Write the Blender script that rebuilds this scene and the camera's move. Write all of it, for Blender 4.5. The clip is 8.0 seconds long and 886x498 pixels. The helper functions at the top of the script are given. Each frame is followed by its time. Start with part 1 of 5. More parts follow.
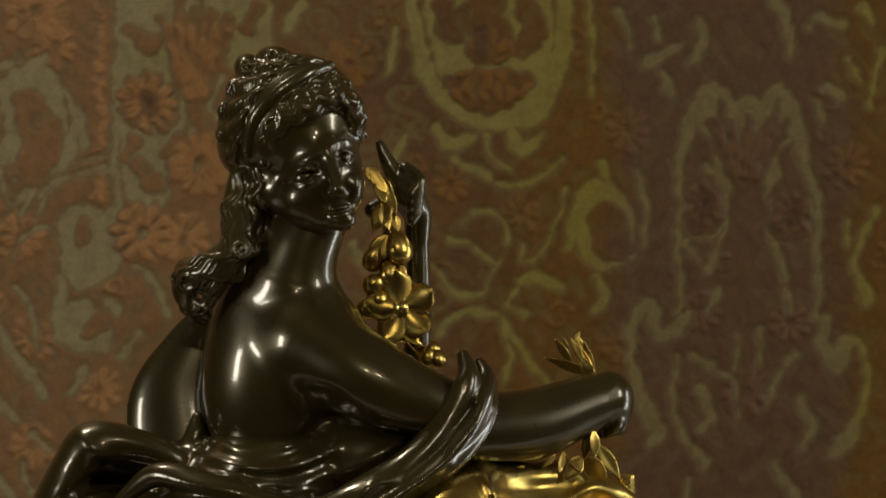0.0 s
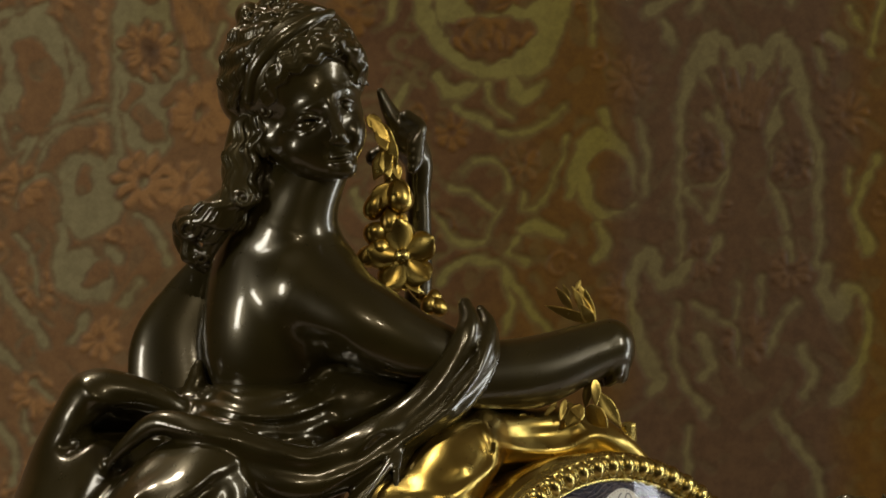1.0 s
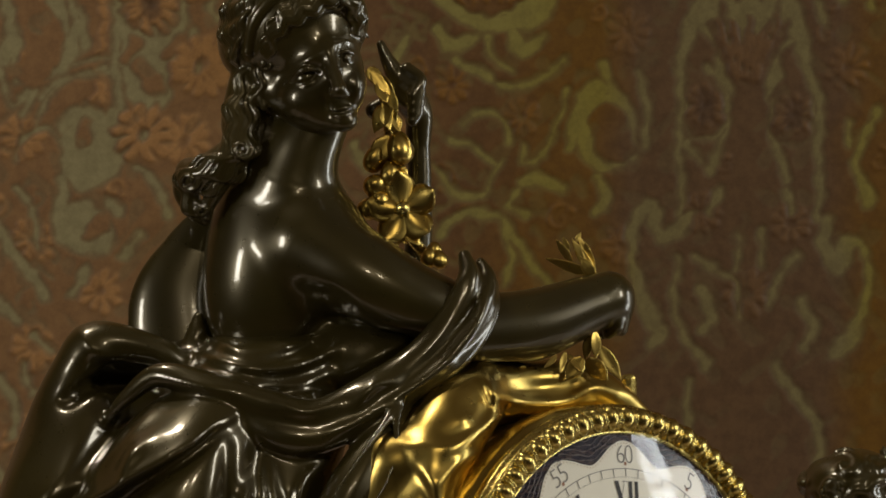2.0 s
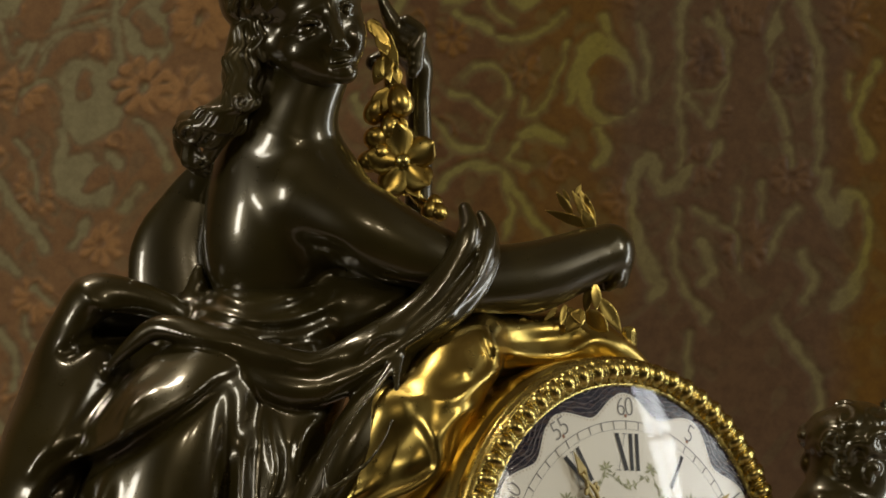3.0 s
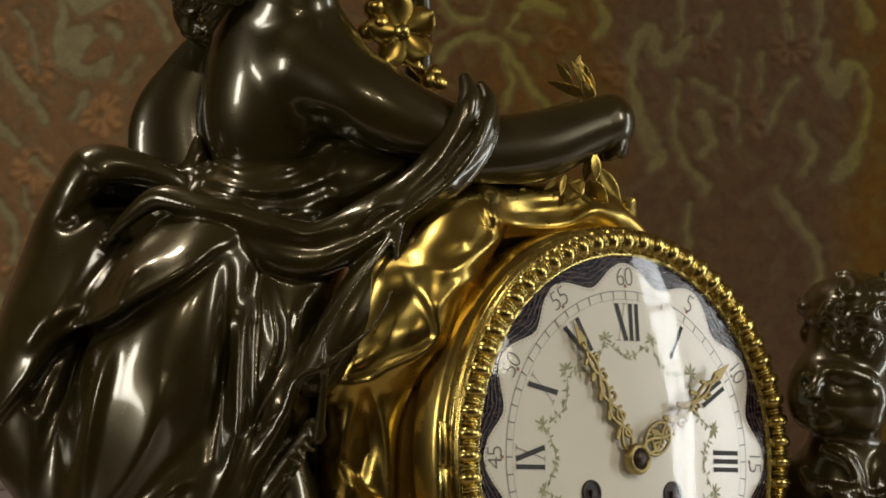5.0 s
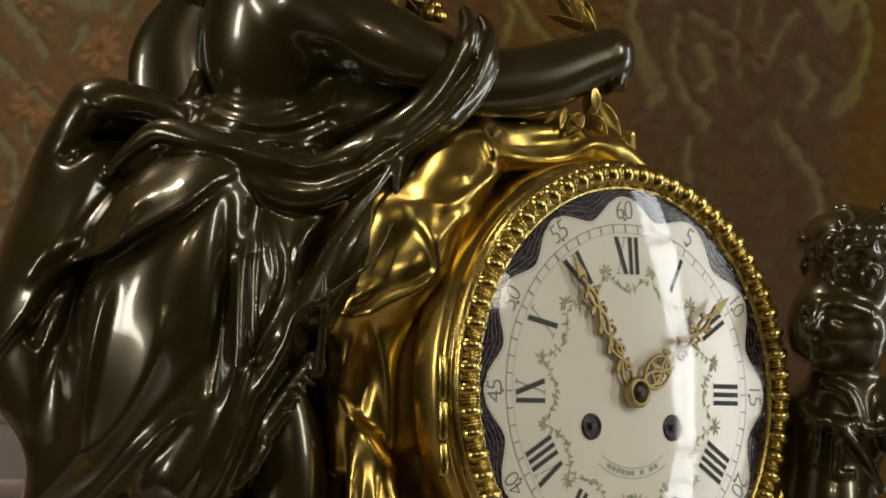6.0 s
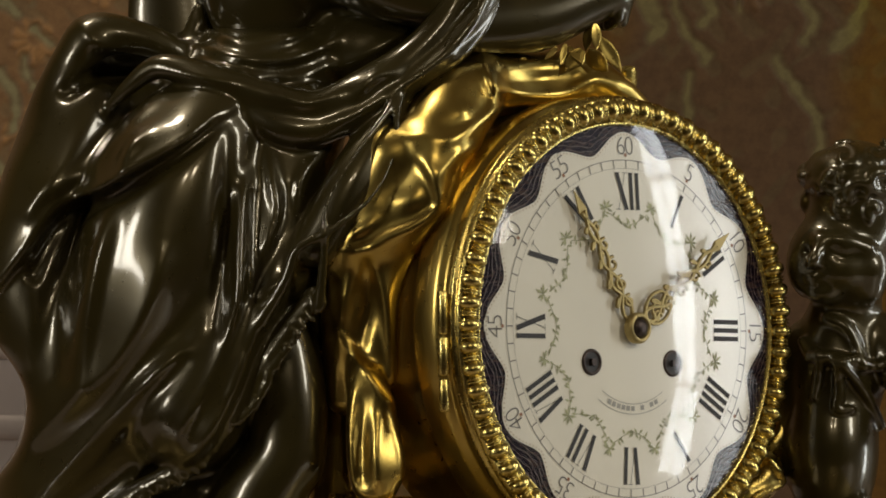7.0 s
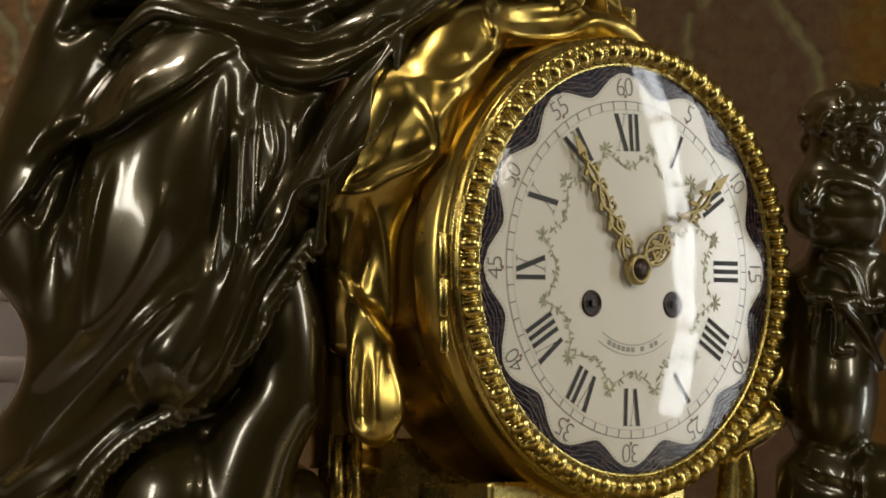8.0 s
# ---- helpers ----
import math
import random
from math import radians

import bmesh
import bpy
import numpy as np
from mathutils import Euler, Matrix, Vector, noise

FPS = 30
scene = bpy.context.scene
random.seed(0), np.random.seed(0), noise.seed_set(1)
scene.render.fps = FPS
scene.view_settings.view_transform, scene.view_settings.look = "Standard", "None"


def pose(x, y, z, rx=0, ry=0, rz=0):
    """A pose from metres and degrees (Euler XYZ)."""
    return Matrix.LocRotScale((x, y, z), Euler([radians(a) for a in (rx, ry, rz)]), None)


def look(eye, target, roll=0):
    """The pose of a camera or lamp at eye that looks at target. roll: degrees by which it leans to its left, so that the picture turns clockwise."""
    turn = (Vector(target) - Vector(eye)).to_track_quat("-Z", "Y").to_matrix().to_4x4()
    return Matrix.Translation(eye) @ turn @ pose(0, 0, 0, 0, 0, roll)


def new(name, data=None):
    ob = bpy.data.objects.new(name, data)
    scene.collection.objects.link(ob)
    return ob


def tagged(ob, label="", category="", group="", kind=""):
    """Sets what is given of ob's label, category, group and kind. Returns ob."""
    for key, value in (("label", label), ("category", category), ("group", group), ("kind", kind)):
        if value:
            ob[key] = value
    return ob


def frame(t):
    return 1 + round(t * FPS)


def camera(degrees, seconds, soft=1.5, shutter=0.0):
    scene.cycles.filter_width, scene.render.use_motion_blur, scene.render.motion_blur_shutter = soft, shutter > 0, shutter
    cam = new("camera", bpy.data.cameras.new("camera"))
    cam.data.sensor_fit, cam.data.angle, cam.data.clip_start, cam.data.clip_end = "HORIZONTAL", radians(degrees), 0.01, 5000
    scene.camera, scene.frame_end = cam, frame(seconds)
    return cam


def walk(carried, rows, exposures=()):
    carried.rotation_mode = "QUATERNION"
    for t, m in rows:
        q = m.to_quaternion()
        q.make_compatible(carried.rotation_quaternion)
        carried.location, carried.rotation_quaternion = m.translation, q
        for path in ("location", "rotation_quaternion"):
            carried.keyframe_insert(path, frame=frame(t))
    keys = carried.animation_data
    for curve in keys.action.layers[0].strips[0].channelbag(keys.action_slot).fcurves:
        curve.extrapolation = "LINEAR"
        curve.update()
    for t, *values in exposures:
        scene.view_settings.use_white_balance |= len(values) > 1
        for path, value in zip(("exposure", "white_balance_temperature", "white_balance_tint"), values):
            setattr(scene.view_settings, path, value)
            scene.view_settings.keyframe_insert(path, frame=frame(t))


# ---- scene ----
# One drawing unit is a quarter of a millimetre at the clock's dial; the front drawing has u to the right, v down, d into depth.
FOCAL, DIST, UNIT = 11212.0, 2.803, 0.00025
EYE, TILT = 1.353, 3.194
cam = camera(2 * math.degrees(math.atan(784 / FOCAL)), 8.0, soft=1.8)
ROWS = [(0.0, 0.0, -2.0), (0.5, 42.5, -0.5), (1.0, 92.0, 0.0), (1.5, 135.5, 0.0), (3.0, 260.5, 0.5), (3.5, 309.8, 0.5), (4.0, 369.2, 0.0), (4.5, 429.2, 0.0),
        (6.0, 608.0, 0.0), (6.5, 662.2, 0.5), (7.0, 722.0, 0.5), (7.5, 778.2, 0.5), (8.0, 826.0, 0.5)]
walk(cam, [(t, pose(0, 0, EYE + 0.009 * (826 - s) / 826, 90 + TILT + math.degrees((826 - s) / FOCAL) * (1 - 36 / 826), 0, math.degrees(dx / FOCAL)))
           for t, s, dx in ROWS], [(0.0, 0.0), (8.0, 0.0)])


def place(u, v, d=0.0):
    """A point of the front drawing in the world; works on arrays too."""
    e = math.radians(TILT) + (441 - np.asarray(v, float)) / FOCAL
    y = DIST + np.asarray(d, float) * UNIT
    return (np.asarray(u, float) - 784) / FOCAL * y / np.cos(e), y, EYE + y * np.tan(e)


def spot(u, v, d=0.0):
    x, y, z = place(u, v, d)
    return Vector((float(x), float(y), float(z)))


# ---- world and light ----
WALL_Y = 3.32
world = bpy.data.worlds.new("world")
scene.world = world
world.use_nodes = True
sky = world.node_tree.nodes.new("ShaderNodeTexSky")
sky.sky_type, sky.sun_disc, sky.sun_elevation, sky.sun_rotation = "NISHITA", False, radians(35), radians(200)
world.node_tree.links.new(sky.outputs[0], world.node_tree.nodes["Background"].inputs[0])
world.node_tree.nodes["Background"].inputs[1].default_value = 0.1


def area_lamp(name, eye, target, w, h, watts, colour):
    data = bpy.data.lights.new(name, "AREA")
    data.shape, data.size, data.size_y, data.energy, data.color = "RECTANGLE", w, h, watts, colour
    ob = new(name, data)
    ob.matrix_world = look(eye, target)
    return ob


# out of view: daylight as from tall side windows, warm lamps, one added wall light
area_lamp("window_light", (2.06, 3.05, 1.55), (0.0, 3.0, 1.55), 0.22, 1.9, 20.0, (0.94, 0.98, 0.98))
area_lamp("window_light", (1.9, 1.7, 2.5), (0.05, 2.8, 1.5), 0.26, 0.9, 14.0, (1.0, 0.94, 0.80))
area_lamp("window_light", (-1.45, 1.65, 2.05), (0, 2.85, 1.62), 0.2, 0.52, 8.6, (1.0, 0.94, 0.82))
area_lamp("lamp_and_fill_light", (0.1, 0.3, 2.85), (0, 2.8, 1.6), 0.12, 0.12, 3.5, (1.0, 0.84, 0.58))
area_lamp("lamp_and_fill_light", (0.6, 0.3, 2.85), (0, 2.8, 1.6), 0.12, 0.12, 3.5, (1.0, 0.84, 0.58))
# no lamp known here: added above to brighten the wall covering
area_lamp("lamp_and_fill_light", (-0.6, 2.8, 3.05), (-0.05, 3.32, 1.7), 0.2, 0.1, 6.4, (1.0, 0.88, 0.68))


# ---- materials ----
def material(name, build):
    m = bpy.data.materials.new(name)
    m.use_nodes = True
    nt = m.node_tree
    build(nt, nt.nodes["Principled BSDF"], nt.nodes.new, nt.links.new)
    return m


def noise_tex(make, link, nt, scale, detail=4.0, rough=0.55):
    c = make("ShaderNodeTexCoord")
    n = make("ShaderNodeTexNoise")
    n.inputs["Scale"].default_value, n.inputs["Detail"].default_value, n.inputs["Roughness"].default_value = scale, detail, rough
    link(c.outputs["Object"], n.inputs["Vector"])
    return n.outputs["Fac"]


def ramp(make, link, fac, stops):
    r = make("ShaderNodeValToRGB")
    while len(r.color_ramp.elements) < len(stops):
        r.color_ramp.elements.new(0.5)
    for e, (p, c) in zip(r.color_ramp.elements, stops):
        e.position, e.color = p, (*c, 1) if len(c) == 3 else c
    link(fac, r.inputs[0])
    return r.outputs[0]


def metal(name, light, dark, rough, metallic, bump=0.05, coat=0.0, wear=220.0):
    def build(nt, p, make, link):
        big = noise_tex(make, link, nt, 22.0, 5)
        fine = noise_tex(make, link, nt, wear, 6, 0.65)
        link(ramp(make, link, big, [(0.3, dark), (0.72, light)]), p.inputs["Base Color"])
        link(ramp(make, link, fine, [(0.3, (rough * 0.92,) * 3), (0.75, (rough * 1.1,) * 3)]), p.inputs["Roughness"])
        b = make("ShaderNodeBump")
        b.inputs["Strength"].default_value, b.inputs["Distance"].default_value = bump, 0.0006
        link(fine, b.inputs["Height"])
        link(b.outputs[0], p.inputs["Normal"])
        p.inputs["Metallic"].default_value = metallic
        p.inputs["Coat Weight"].default_value = coat
        p.inputs["Coat Roughness"].default_value, p.inputs["Coat IOR"].default_value = 0.095, 1.5
    return material(name, build)


def plain(name, colour, rough=0.5, metallic=0.0, vary=0.12, scale=40.0):
    def build(nt, p, make, link):
        n = noise_tex(make, link, nt, scale, 5)
        link(ramp(make, link, n, [(0.3, tuple(c * (1 - vary) for c in colour)), (0.7, tuple(min(1, c * (1 + vary)) for c in colour))]), p.inputs["Base Color"])
        p.inputs["Roughness"].default_value, p.inputs["Metallic"].default_value = rough, metallic
    return material(name, build)


BRONZE = metal("dark_bronze", (0.056, 0.043, 0.011), (0.036, 0.027, 0.007), 0.29, 0.4, 0.0, 0.85)
GILT = metal("gilt_bronze", (0.70, 0.56, 0.19), (0.54, 0.41, 0.12), 0.27, 1.0, 0.01)
GILT_SATIN = metal("satin_gilding", (0.64, 0.47, 0.13), (0.42, 0.30, 0.075), 0.29, 1.0, 0.03)
GILT_MATT = metal("matt_gilding", (0.44, 0.35, 0.16), (0.28, 0.21, 0.09), 0.42, 1.0, 0.15, 0.0, 500.0)
STEEL_DARK = plain("dark_steel", (0.06, 0.045, 0.04), 0.35, 0.8)
INK = plain("black_enamel", (0.014, 0.011, 0.010), 0.6)
GREY_INK = plain("grey_script", (0.33, 0.32, 0.29), 0.5)
LEAF_INK = plain("painted_leaf", (0.36, 0.36, 0.20), 0.5, 0, 0.4, 400.0)
ENAMEL = plain("white_enamel", (0.82, 0.78, 0.68), 0.18, 0, 0.03, 30.0)
PLASTER = plain("pale_plaster", (0.62, 0.56, 0.52), 0.7, 0, 0.1, 30.0)
MARBLE = plain("pale_marble", (0.50, 0.42, 0.38), 0.35, 0, 0.16, 14.0)
DARK_ROOM = plain("dim_wall_paint", (0.16, 0.12, 0.08), 0.8, 0, 0.15, 4.0)
PARQUET = plain("floor_wood", (0.20, 0.12, 0.06), 0.4, 0, 0.3, 6.0)


def build_glass(nt, p, make, link):
    out = nt.nodes["Material Output"]
    clear, gloss, mix, fres = make("ShaderNodeBsdfTransparent"), make("ShaderNodeBsdfGlossy"), make("ShaderNodeMixShader"), make("ShaderNodeFresnel")
    gloss.inputs["Roughness"].default_value = 0.06
    fres.inputs["IOR"].default_value = 1.38
    link(fres.outputs[0], mix.inputs[0]), link(clear.outputs[0], mix.inputs[1]), link(gloss.outputs[0], mix.inputs[2])
    link(mix.outputs[0], out.inputs["Surface"])


GLASS = material("clock_glass", build_glass)


# ---- mesh helpers ----
def mesh_from(name, verts, faces, mat, smooth=True):
    me = bpy.data.meshes.new(name)
    me.from_pydata([tuple(v) for v in verts], [], [tuple(f) for f in faces])
    if smooth:
        me.polygons.foreach_set("use_smooth", [True] * len(me.polygons))
    me.materials.append(mat)
    me.update()
    return me


def part(name, bm, mat, parent, label="", smooth=True):
    """Links a bmesh, or ready mesh data, as one mesh object under a thing or a part."""
    if isinstance(bm, bmesh.types.BMesh):
        me = bpy.data.meshes.new(name)
        bm.to_mesh(me)
        bm.free()
        me.materials.append(mat)
        if smooth:
            me.polygons.foreach_set("use_smooth", [True] * len(me.polygons))
    else:
        me = bm
    ob = new(name, me)
    ob.parent = parent
    if label:
        tagged(ob, label)
    return ob


def box(bm, lo, hi, bevel=0.0):
    r = bmesh.ops.create_cube(bm, size=1.0, matrix=Matrix.LocRotScale([(a + b) / 2 for a, b in zip(lo, hi)], None, [b - a for a, b in zip(lo, hi)]))
    if bevel:
        es = {e for v in r["verts"] for e in v.link_edges}
        bmesh.ops.bevel(bm, geom=list(es), offset=bevel, segments=2, profile=0.5, affect="EDGES")
    return bm


def turned(profile, n=96, closed=False):
    """Mesh data of a profile (radius, depth) turned about the dial's axis; depth runs out of the dial (local -y)."""
    verts, faces, k = [], [], len(profile)
    for i in range(n):
        a = 2 * math.pi * i / n
        verts += [(r * math.sin(a), -o, r * math.cos(a)) for r, o in profile]
    for i in range(n):
        j = (i + 1) % n
        for q in range(k if closed else k - 1):
            w = (q + 1) % k
            faces.append((i * k + q, i * k + w, j * k + w, j * k + q))
    return verts, faces


def spline(pts, n):
    """Catmull-Rom through points of any length of row, n samples a span."""
    p = np.array(pts, float)
    p = np.vstack([2 * p[0] - p[1], p, 2 * p[-1] - p[-2]])
    out = []
    for i in range(1, len(p) - 2):
        for s in np.arange(n) / n:
            a, b, c, e = p[i - 1], p[i], p[i + 1], p[i + 2]
            out.append(0.5 * (2 * b + (c - a) * s + (2 * a - 5 * b + 4 * c - e) * s * s + (3 * b - a - 3 * c + e) * s ** 3))
    out.append(p[-2])
    return np.array(out)


class Clay:
    """A field of rounded forms that melt into each other, skinned as one mesh. Units and axes of the front drawing."""

    def __init__(self, lo, hi, step):
        self.lo, self.step = np.array(lo, float), step
        self.n = np.ceil((np.array(hi, float) - self.lo) / step).astype(int) + 1
        self.f = np.full(self.n, 40.0, np.float32)

    def block(self, lo, hi, pad):
        a = np.maximum(np.floor((np.array(lo) - pad - self.lo) / self.step).astype(int), 0)
        b = np.minimum(np.ceil((np.array(hi) + pad - self.lo) / self.step).astype(int) + 1, self.n)
        if np.any(b <= a):
            return None, None
        sl = tuple(slice(i, j) for i, j in zip(a, b))
        ax = [(self.lo[i] + self.step * np.arange(a[i], b[i])).astype(np.float32) for i in range(3)]
        return sl, (ax[0][:, None, None], ax[1][None, :, None], ax[2][None, None, :])

    def melt(self, sl, dist, k, cut):
        f = self.f[sl]
        if cut:
            h = np.maximum(k - np.abs(f + dist), 0) / k
            self.f[sl] = np.maximum(f, -dist) + h * h * k * 0.25
        else:
            h = np.maximum(k - np.abs(f - dist), 0) / k
            self.f[sl] = np.minimum(f, dist) - h * h * k * 0.25

    def ball(self, c, r, k=12.0, turn=(0, 0, 0), cut=False):
        r = np.array([r] * 3 if np.isscalar(r) else r, float)
        c, big = np.array(c, float), float(r.max())
        sl, g = self.block(c - big, c + big, k + 8)
        if sl is None:
            return
        q = [g[i] - np.float32(c[i]) for i in range(3)]
        if any(turn):
            m = np.array(Euler([radians(a) for a in turn]).to_matrix()).T.astype(np.float32)
            q = [m[i, 0] * q[0] + m[i, 1] * q[1] + m[i, 2] * q[2] for i in range(3)]
        s = [(q[i] / np.float32(r[i])) ** 2 for i in range(3)]
        k0 = np.sqrt(s[0] + s[1] + s[2])
        k1 = np.sqrt(s[0] / np.float32(r[0]) ** 2 + s[1] / np.float32(r[1]) ** 2 + s[2] / np.float32(r[2]) ** 2) + 1e-6
        self.melt(sl, k0 * (k0 - 1) / k1, k, cut)

    def rope(self, pts, k=8.0, n=14, deep=1.0, cut=False):
        """A tapering roll through rows (u, v, d, radius); deep stretches it in depth."""
        self.sweep(spline(pts, max(n, 10)) if len(pts) > 2 else np.array(pts, float), k, deep, cut)

    def sweep(self, p, k, deep=1.0, cut=False):
        """The roll along close points, joined first and melted in once."""
        far = p[:, 3].max() * np.array([1, 1, deep])
        sl, _ = self.block(p[:, :3].min(0) - far, p[:, :3].max(0) + far, k + 6)
        if sl is None:
            return
        best = np.full([s.stop - s.start for s in sl], 60.0, np.float32)
        w = np.float32(1 / deep)
        for a, b in zip(p[:-1], p[1:]):
            far = max(a[3], b[3]) * np.array([1, 1, deep])
            own, g = self.block(np.minimum(a[:3], b[:3]) - far, np.maximum(a[:3], b[:3]) + far, k + 6)
            if own is None:
                continue
            e = (b[:3] - a[:3]) * (1, 1, 1 / deep)
            ee = float(e @ e) + 1e-6
            x, y, z = g[0] - np.float32(a[0]), g[1] - np.float32(a[1]), (g[2] - np.float32(a[2])) * w
            t = np.clip((x * np.float32(e[0]) + y * np.float32(e[1]) + z * np.float32(e[2])) / np.float32(ee), 0, 1)
            dd = np.sqrt((x - t * np.float32(e[0])) ** 2 + (y - t * np.float32(e[1])) ** 2 + (z - t * np.float32(e[2])) ** 2) - (np.float32(a[3]) + np.float32(b[3] - a[3]) * t)
            rel = tuple(slice(o.start - s.start, o.stop - s.start) for o, s in zip(own, sl))
            best[rel] = np.minimum(best[rel], dd)
        self.melt(sl, best, k, cut)

    def skin(self, name, mat, blur=2):
        f, st = self.f, self.step
        for _ in range(blur):
            for ax in range(3):
                a, b = [slice(None)] * 3, [slice(None)] * 3
                a[ax], b[ax] = slice(None, -2), slice(2, None)
                mid = [slice(None)] * 3
                mid[ax] = slice(1, -1)
                f[tuple(mid)] = 0.25 * f[tuple(a)] + 0.5 * f[tuple(mid)] + 0.25 * f[tuple(b)]
        f[0], f[-1], f[:, 0], f[:, -1], f[:, :, 0], f[:, :, -1] = 5, 5, 5, 5, 5, 5
        ins = f < 0
        c = [slice(None, -1), slice(1, None)]
        cnt = sum(ins[c[i], c[j], c[l]].astype(np.int8) for i in (0, 1) for j in (0, 1) for l in (0, 1))
        cells = np.argwhere((cnt > 0) & (cnt < 8))
        idx = np.full(cnt.shape, -1, np.int32)
        idx[tuple(cells.T)] = np.arange(len(cells), dtype=np.int32)
        acc, num = np.zeros((len(cells), 3)), np.zeros(len(cells))
        corners = [(i, j, l) for i in (0, 1) for j in (0, 1) for l in (0, 1)]
        for p in corners:
            for ax in range(3):
                if p[ax]:
                    continue
                q = list(p)
                q[ax] = 1
                fa, fb = f[tuple((cells + p).T)], f[tuple((cells + q).T)]
                hit = (fa < 0) != (fb < 0)
                t = fa / np.where(hit, fa - fb, 1)
                pos = np.tile(np.array(p, float), (len(cells), 1))
                pos[:, ax] += t
                acc += np.where(hit[:, None], pos, 0)
                num += hit
        pts = cells + acc / num[:, None]
        quads = []
        for ax in range(3):
            b, e = [(1, 2), (2, 0), (0, 1)][ax]
            lo, hi = [slice(None)] * 3, [slice(None)] * 3
            lo[ax], hi[ax] = slice(None, -1), slice(1, None)
            la, hb = ins[tuple(lo)], ins[tuple(hi)]
            edges = np.argwhere(la != hb)
            ok = np.all(edges[:, [b, e]] > 0, axis=1)
            for o in (b, e):
                ok &= edges[:, o] < cnt.shape[o]
            edges = edges[ok]
            inside = ins[tuple(edges.T)]
            sb, se = np.eye(3, dtype=int)[b], np.eye(3, dtype=int)[e]
            four = [idx[tuple((edges - o).T)] for o in (sb + se, se, 0 * sb, sb)]
            q = np.stack(four, 1)
            q[~inside] = q[~inside][:, ::-1]
            quads.append(q)
        quads = np.vstack(quads)
        # even out the steps of the grid
        for w in (0.6, -0.62) * self.even:
            tot, deg = np.zeros_like(pts), np.zeros(len(pts))
            for i in range(4):
                a, b = quads[:, i], quads[:, (i + 1) % 4]
                for ax in range(3):
                    tot[:, ax] += np.bincount(a, pts[b, ax], len(pts)) + np.bincount(b, pts[a, ax], len(pts))
                deg += np.bincount(a, minlength=len(pts)) + np.bincount(b, minlength=len(pts))
            pts = pts + w * (tot / np.maximum(deg, 1)[:, None] - pts)
        x, y, z = place(*(self.lo + st * pts).T)
        me = bpy.data.meshes.new(name)
        me.vertices.add(len(pts)), me.loops.add(4 * len(quads)), me.polygons.add(len(quads))
        me.vertices.foreach_set("co", np.stack([x, y, z], 1).astype(np.float32).ravel())
        # u, v, d is a left-handed set once v turns down, so the faces are wound the other way
        me.loops.foreach_set("vertex_index", quads[:, ::-1].astype(np.int32).ravel() if self.flip else quads.astype(np.int32).ravel())
        me.polygons.foreach_set("loop_start", np.arange(0, 4 * len(quads), 4, dtype=np.int32))
        me.polygons.foreach_set("use_smooth", np.ones(len(quads), bool))
        me.update(calc_edges=True)
        me.validate()
        me.materials.append(mat)
        return me

    flip, even = False, 9


def front(clay, u, v, miss=0.0):
    """Depth of the nearest surface of the clay behind the drawing's point (u, v)."""
    i = np.clip(np.rint((np.array([u, v]) - clay.lo[:2]) / clay.step).astype(int), 0, clay.n[:2] - 1)
    col = clay.f[i[0], i[1]]
    if not (col < 0).any():
        return miss
    j = max(int((col < 0).argmax()), 1)
    return float(clay.lo[2] + clay.step * (j - col[j] / (col[j] - col[j - 1])))


def fold(clay, rows, k=14.0, lift=0.0, n=8, cut=False, deep=1.0, miss=-60.0):
    """A roll laid on the front of the clay through rows (u, v, radius)."""
    p = spline(rows, n) if len(rows) > 2 else np.array(rows, float)
    ds = np.array([front(clay, a, b, np.nan) for a, b, _ in p])
    ok = ~np.isnan(ds)
    ds = np.interp(np.arange(len(p)), np.arange(len(p))[ok], ds[ok]) if ok.any() else np.full(len(p), miss)
    if len(ds) > 4:
        for _ in range(2):
            ds = np.convolve(np.pad(ds, 2, mode="edge"), np.ones(5) / 5, "valid")
    pts = np.column_stack([p[:, 0], p[:, 1], ds - lift, p[:, 2]])
    clay.sweep(pts, k, deep, cut)


UP = -826  # the figure's upper half is drawn from its own top line


def up(*rows):
    return [(r[0], r[1] + UP, *r[2:]) for r in rows]


def one(u, v, *rest):
    return (u, v + UP, *rest)


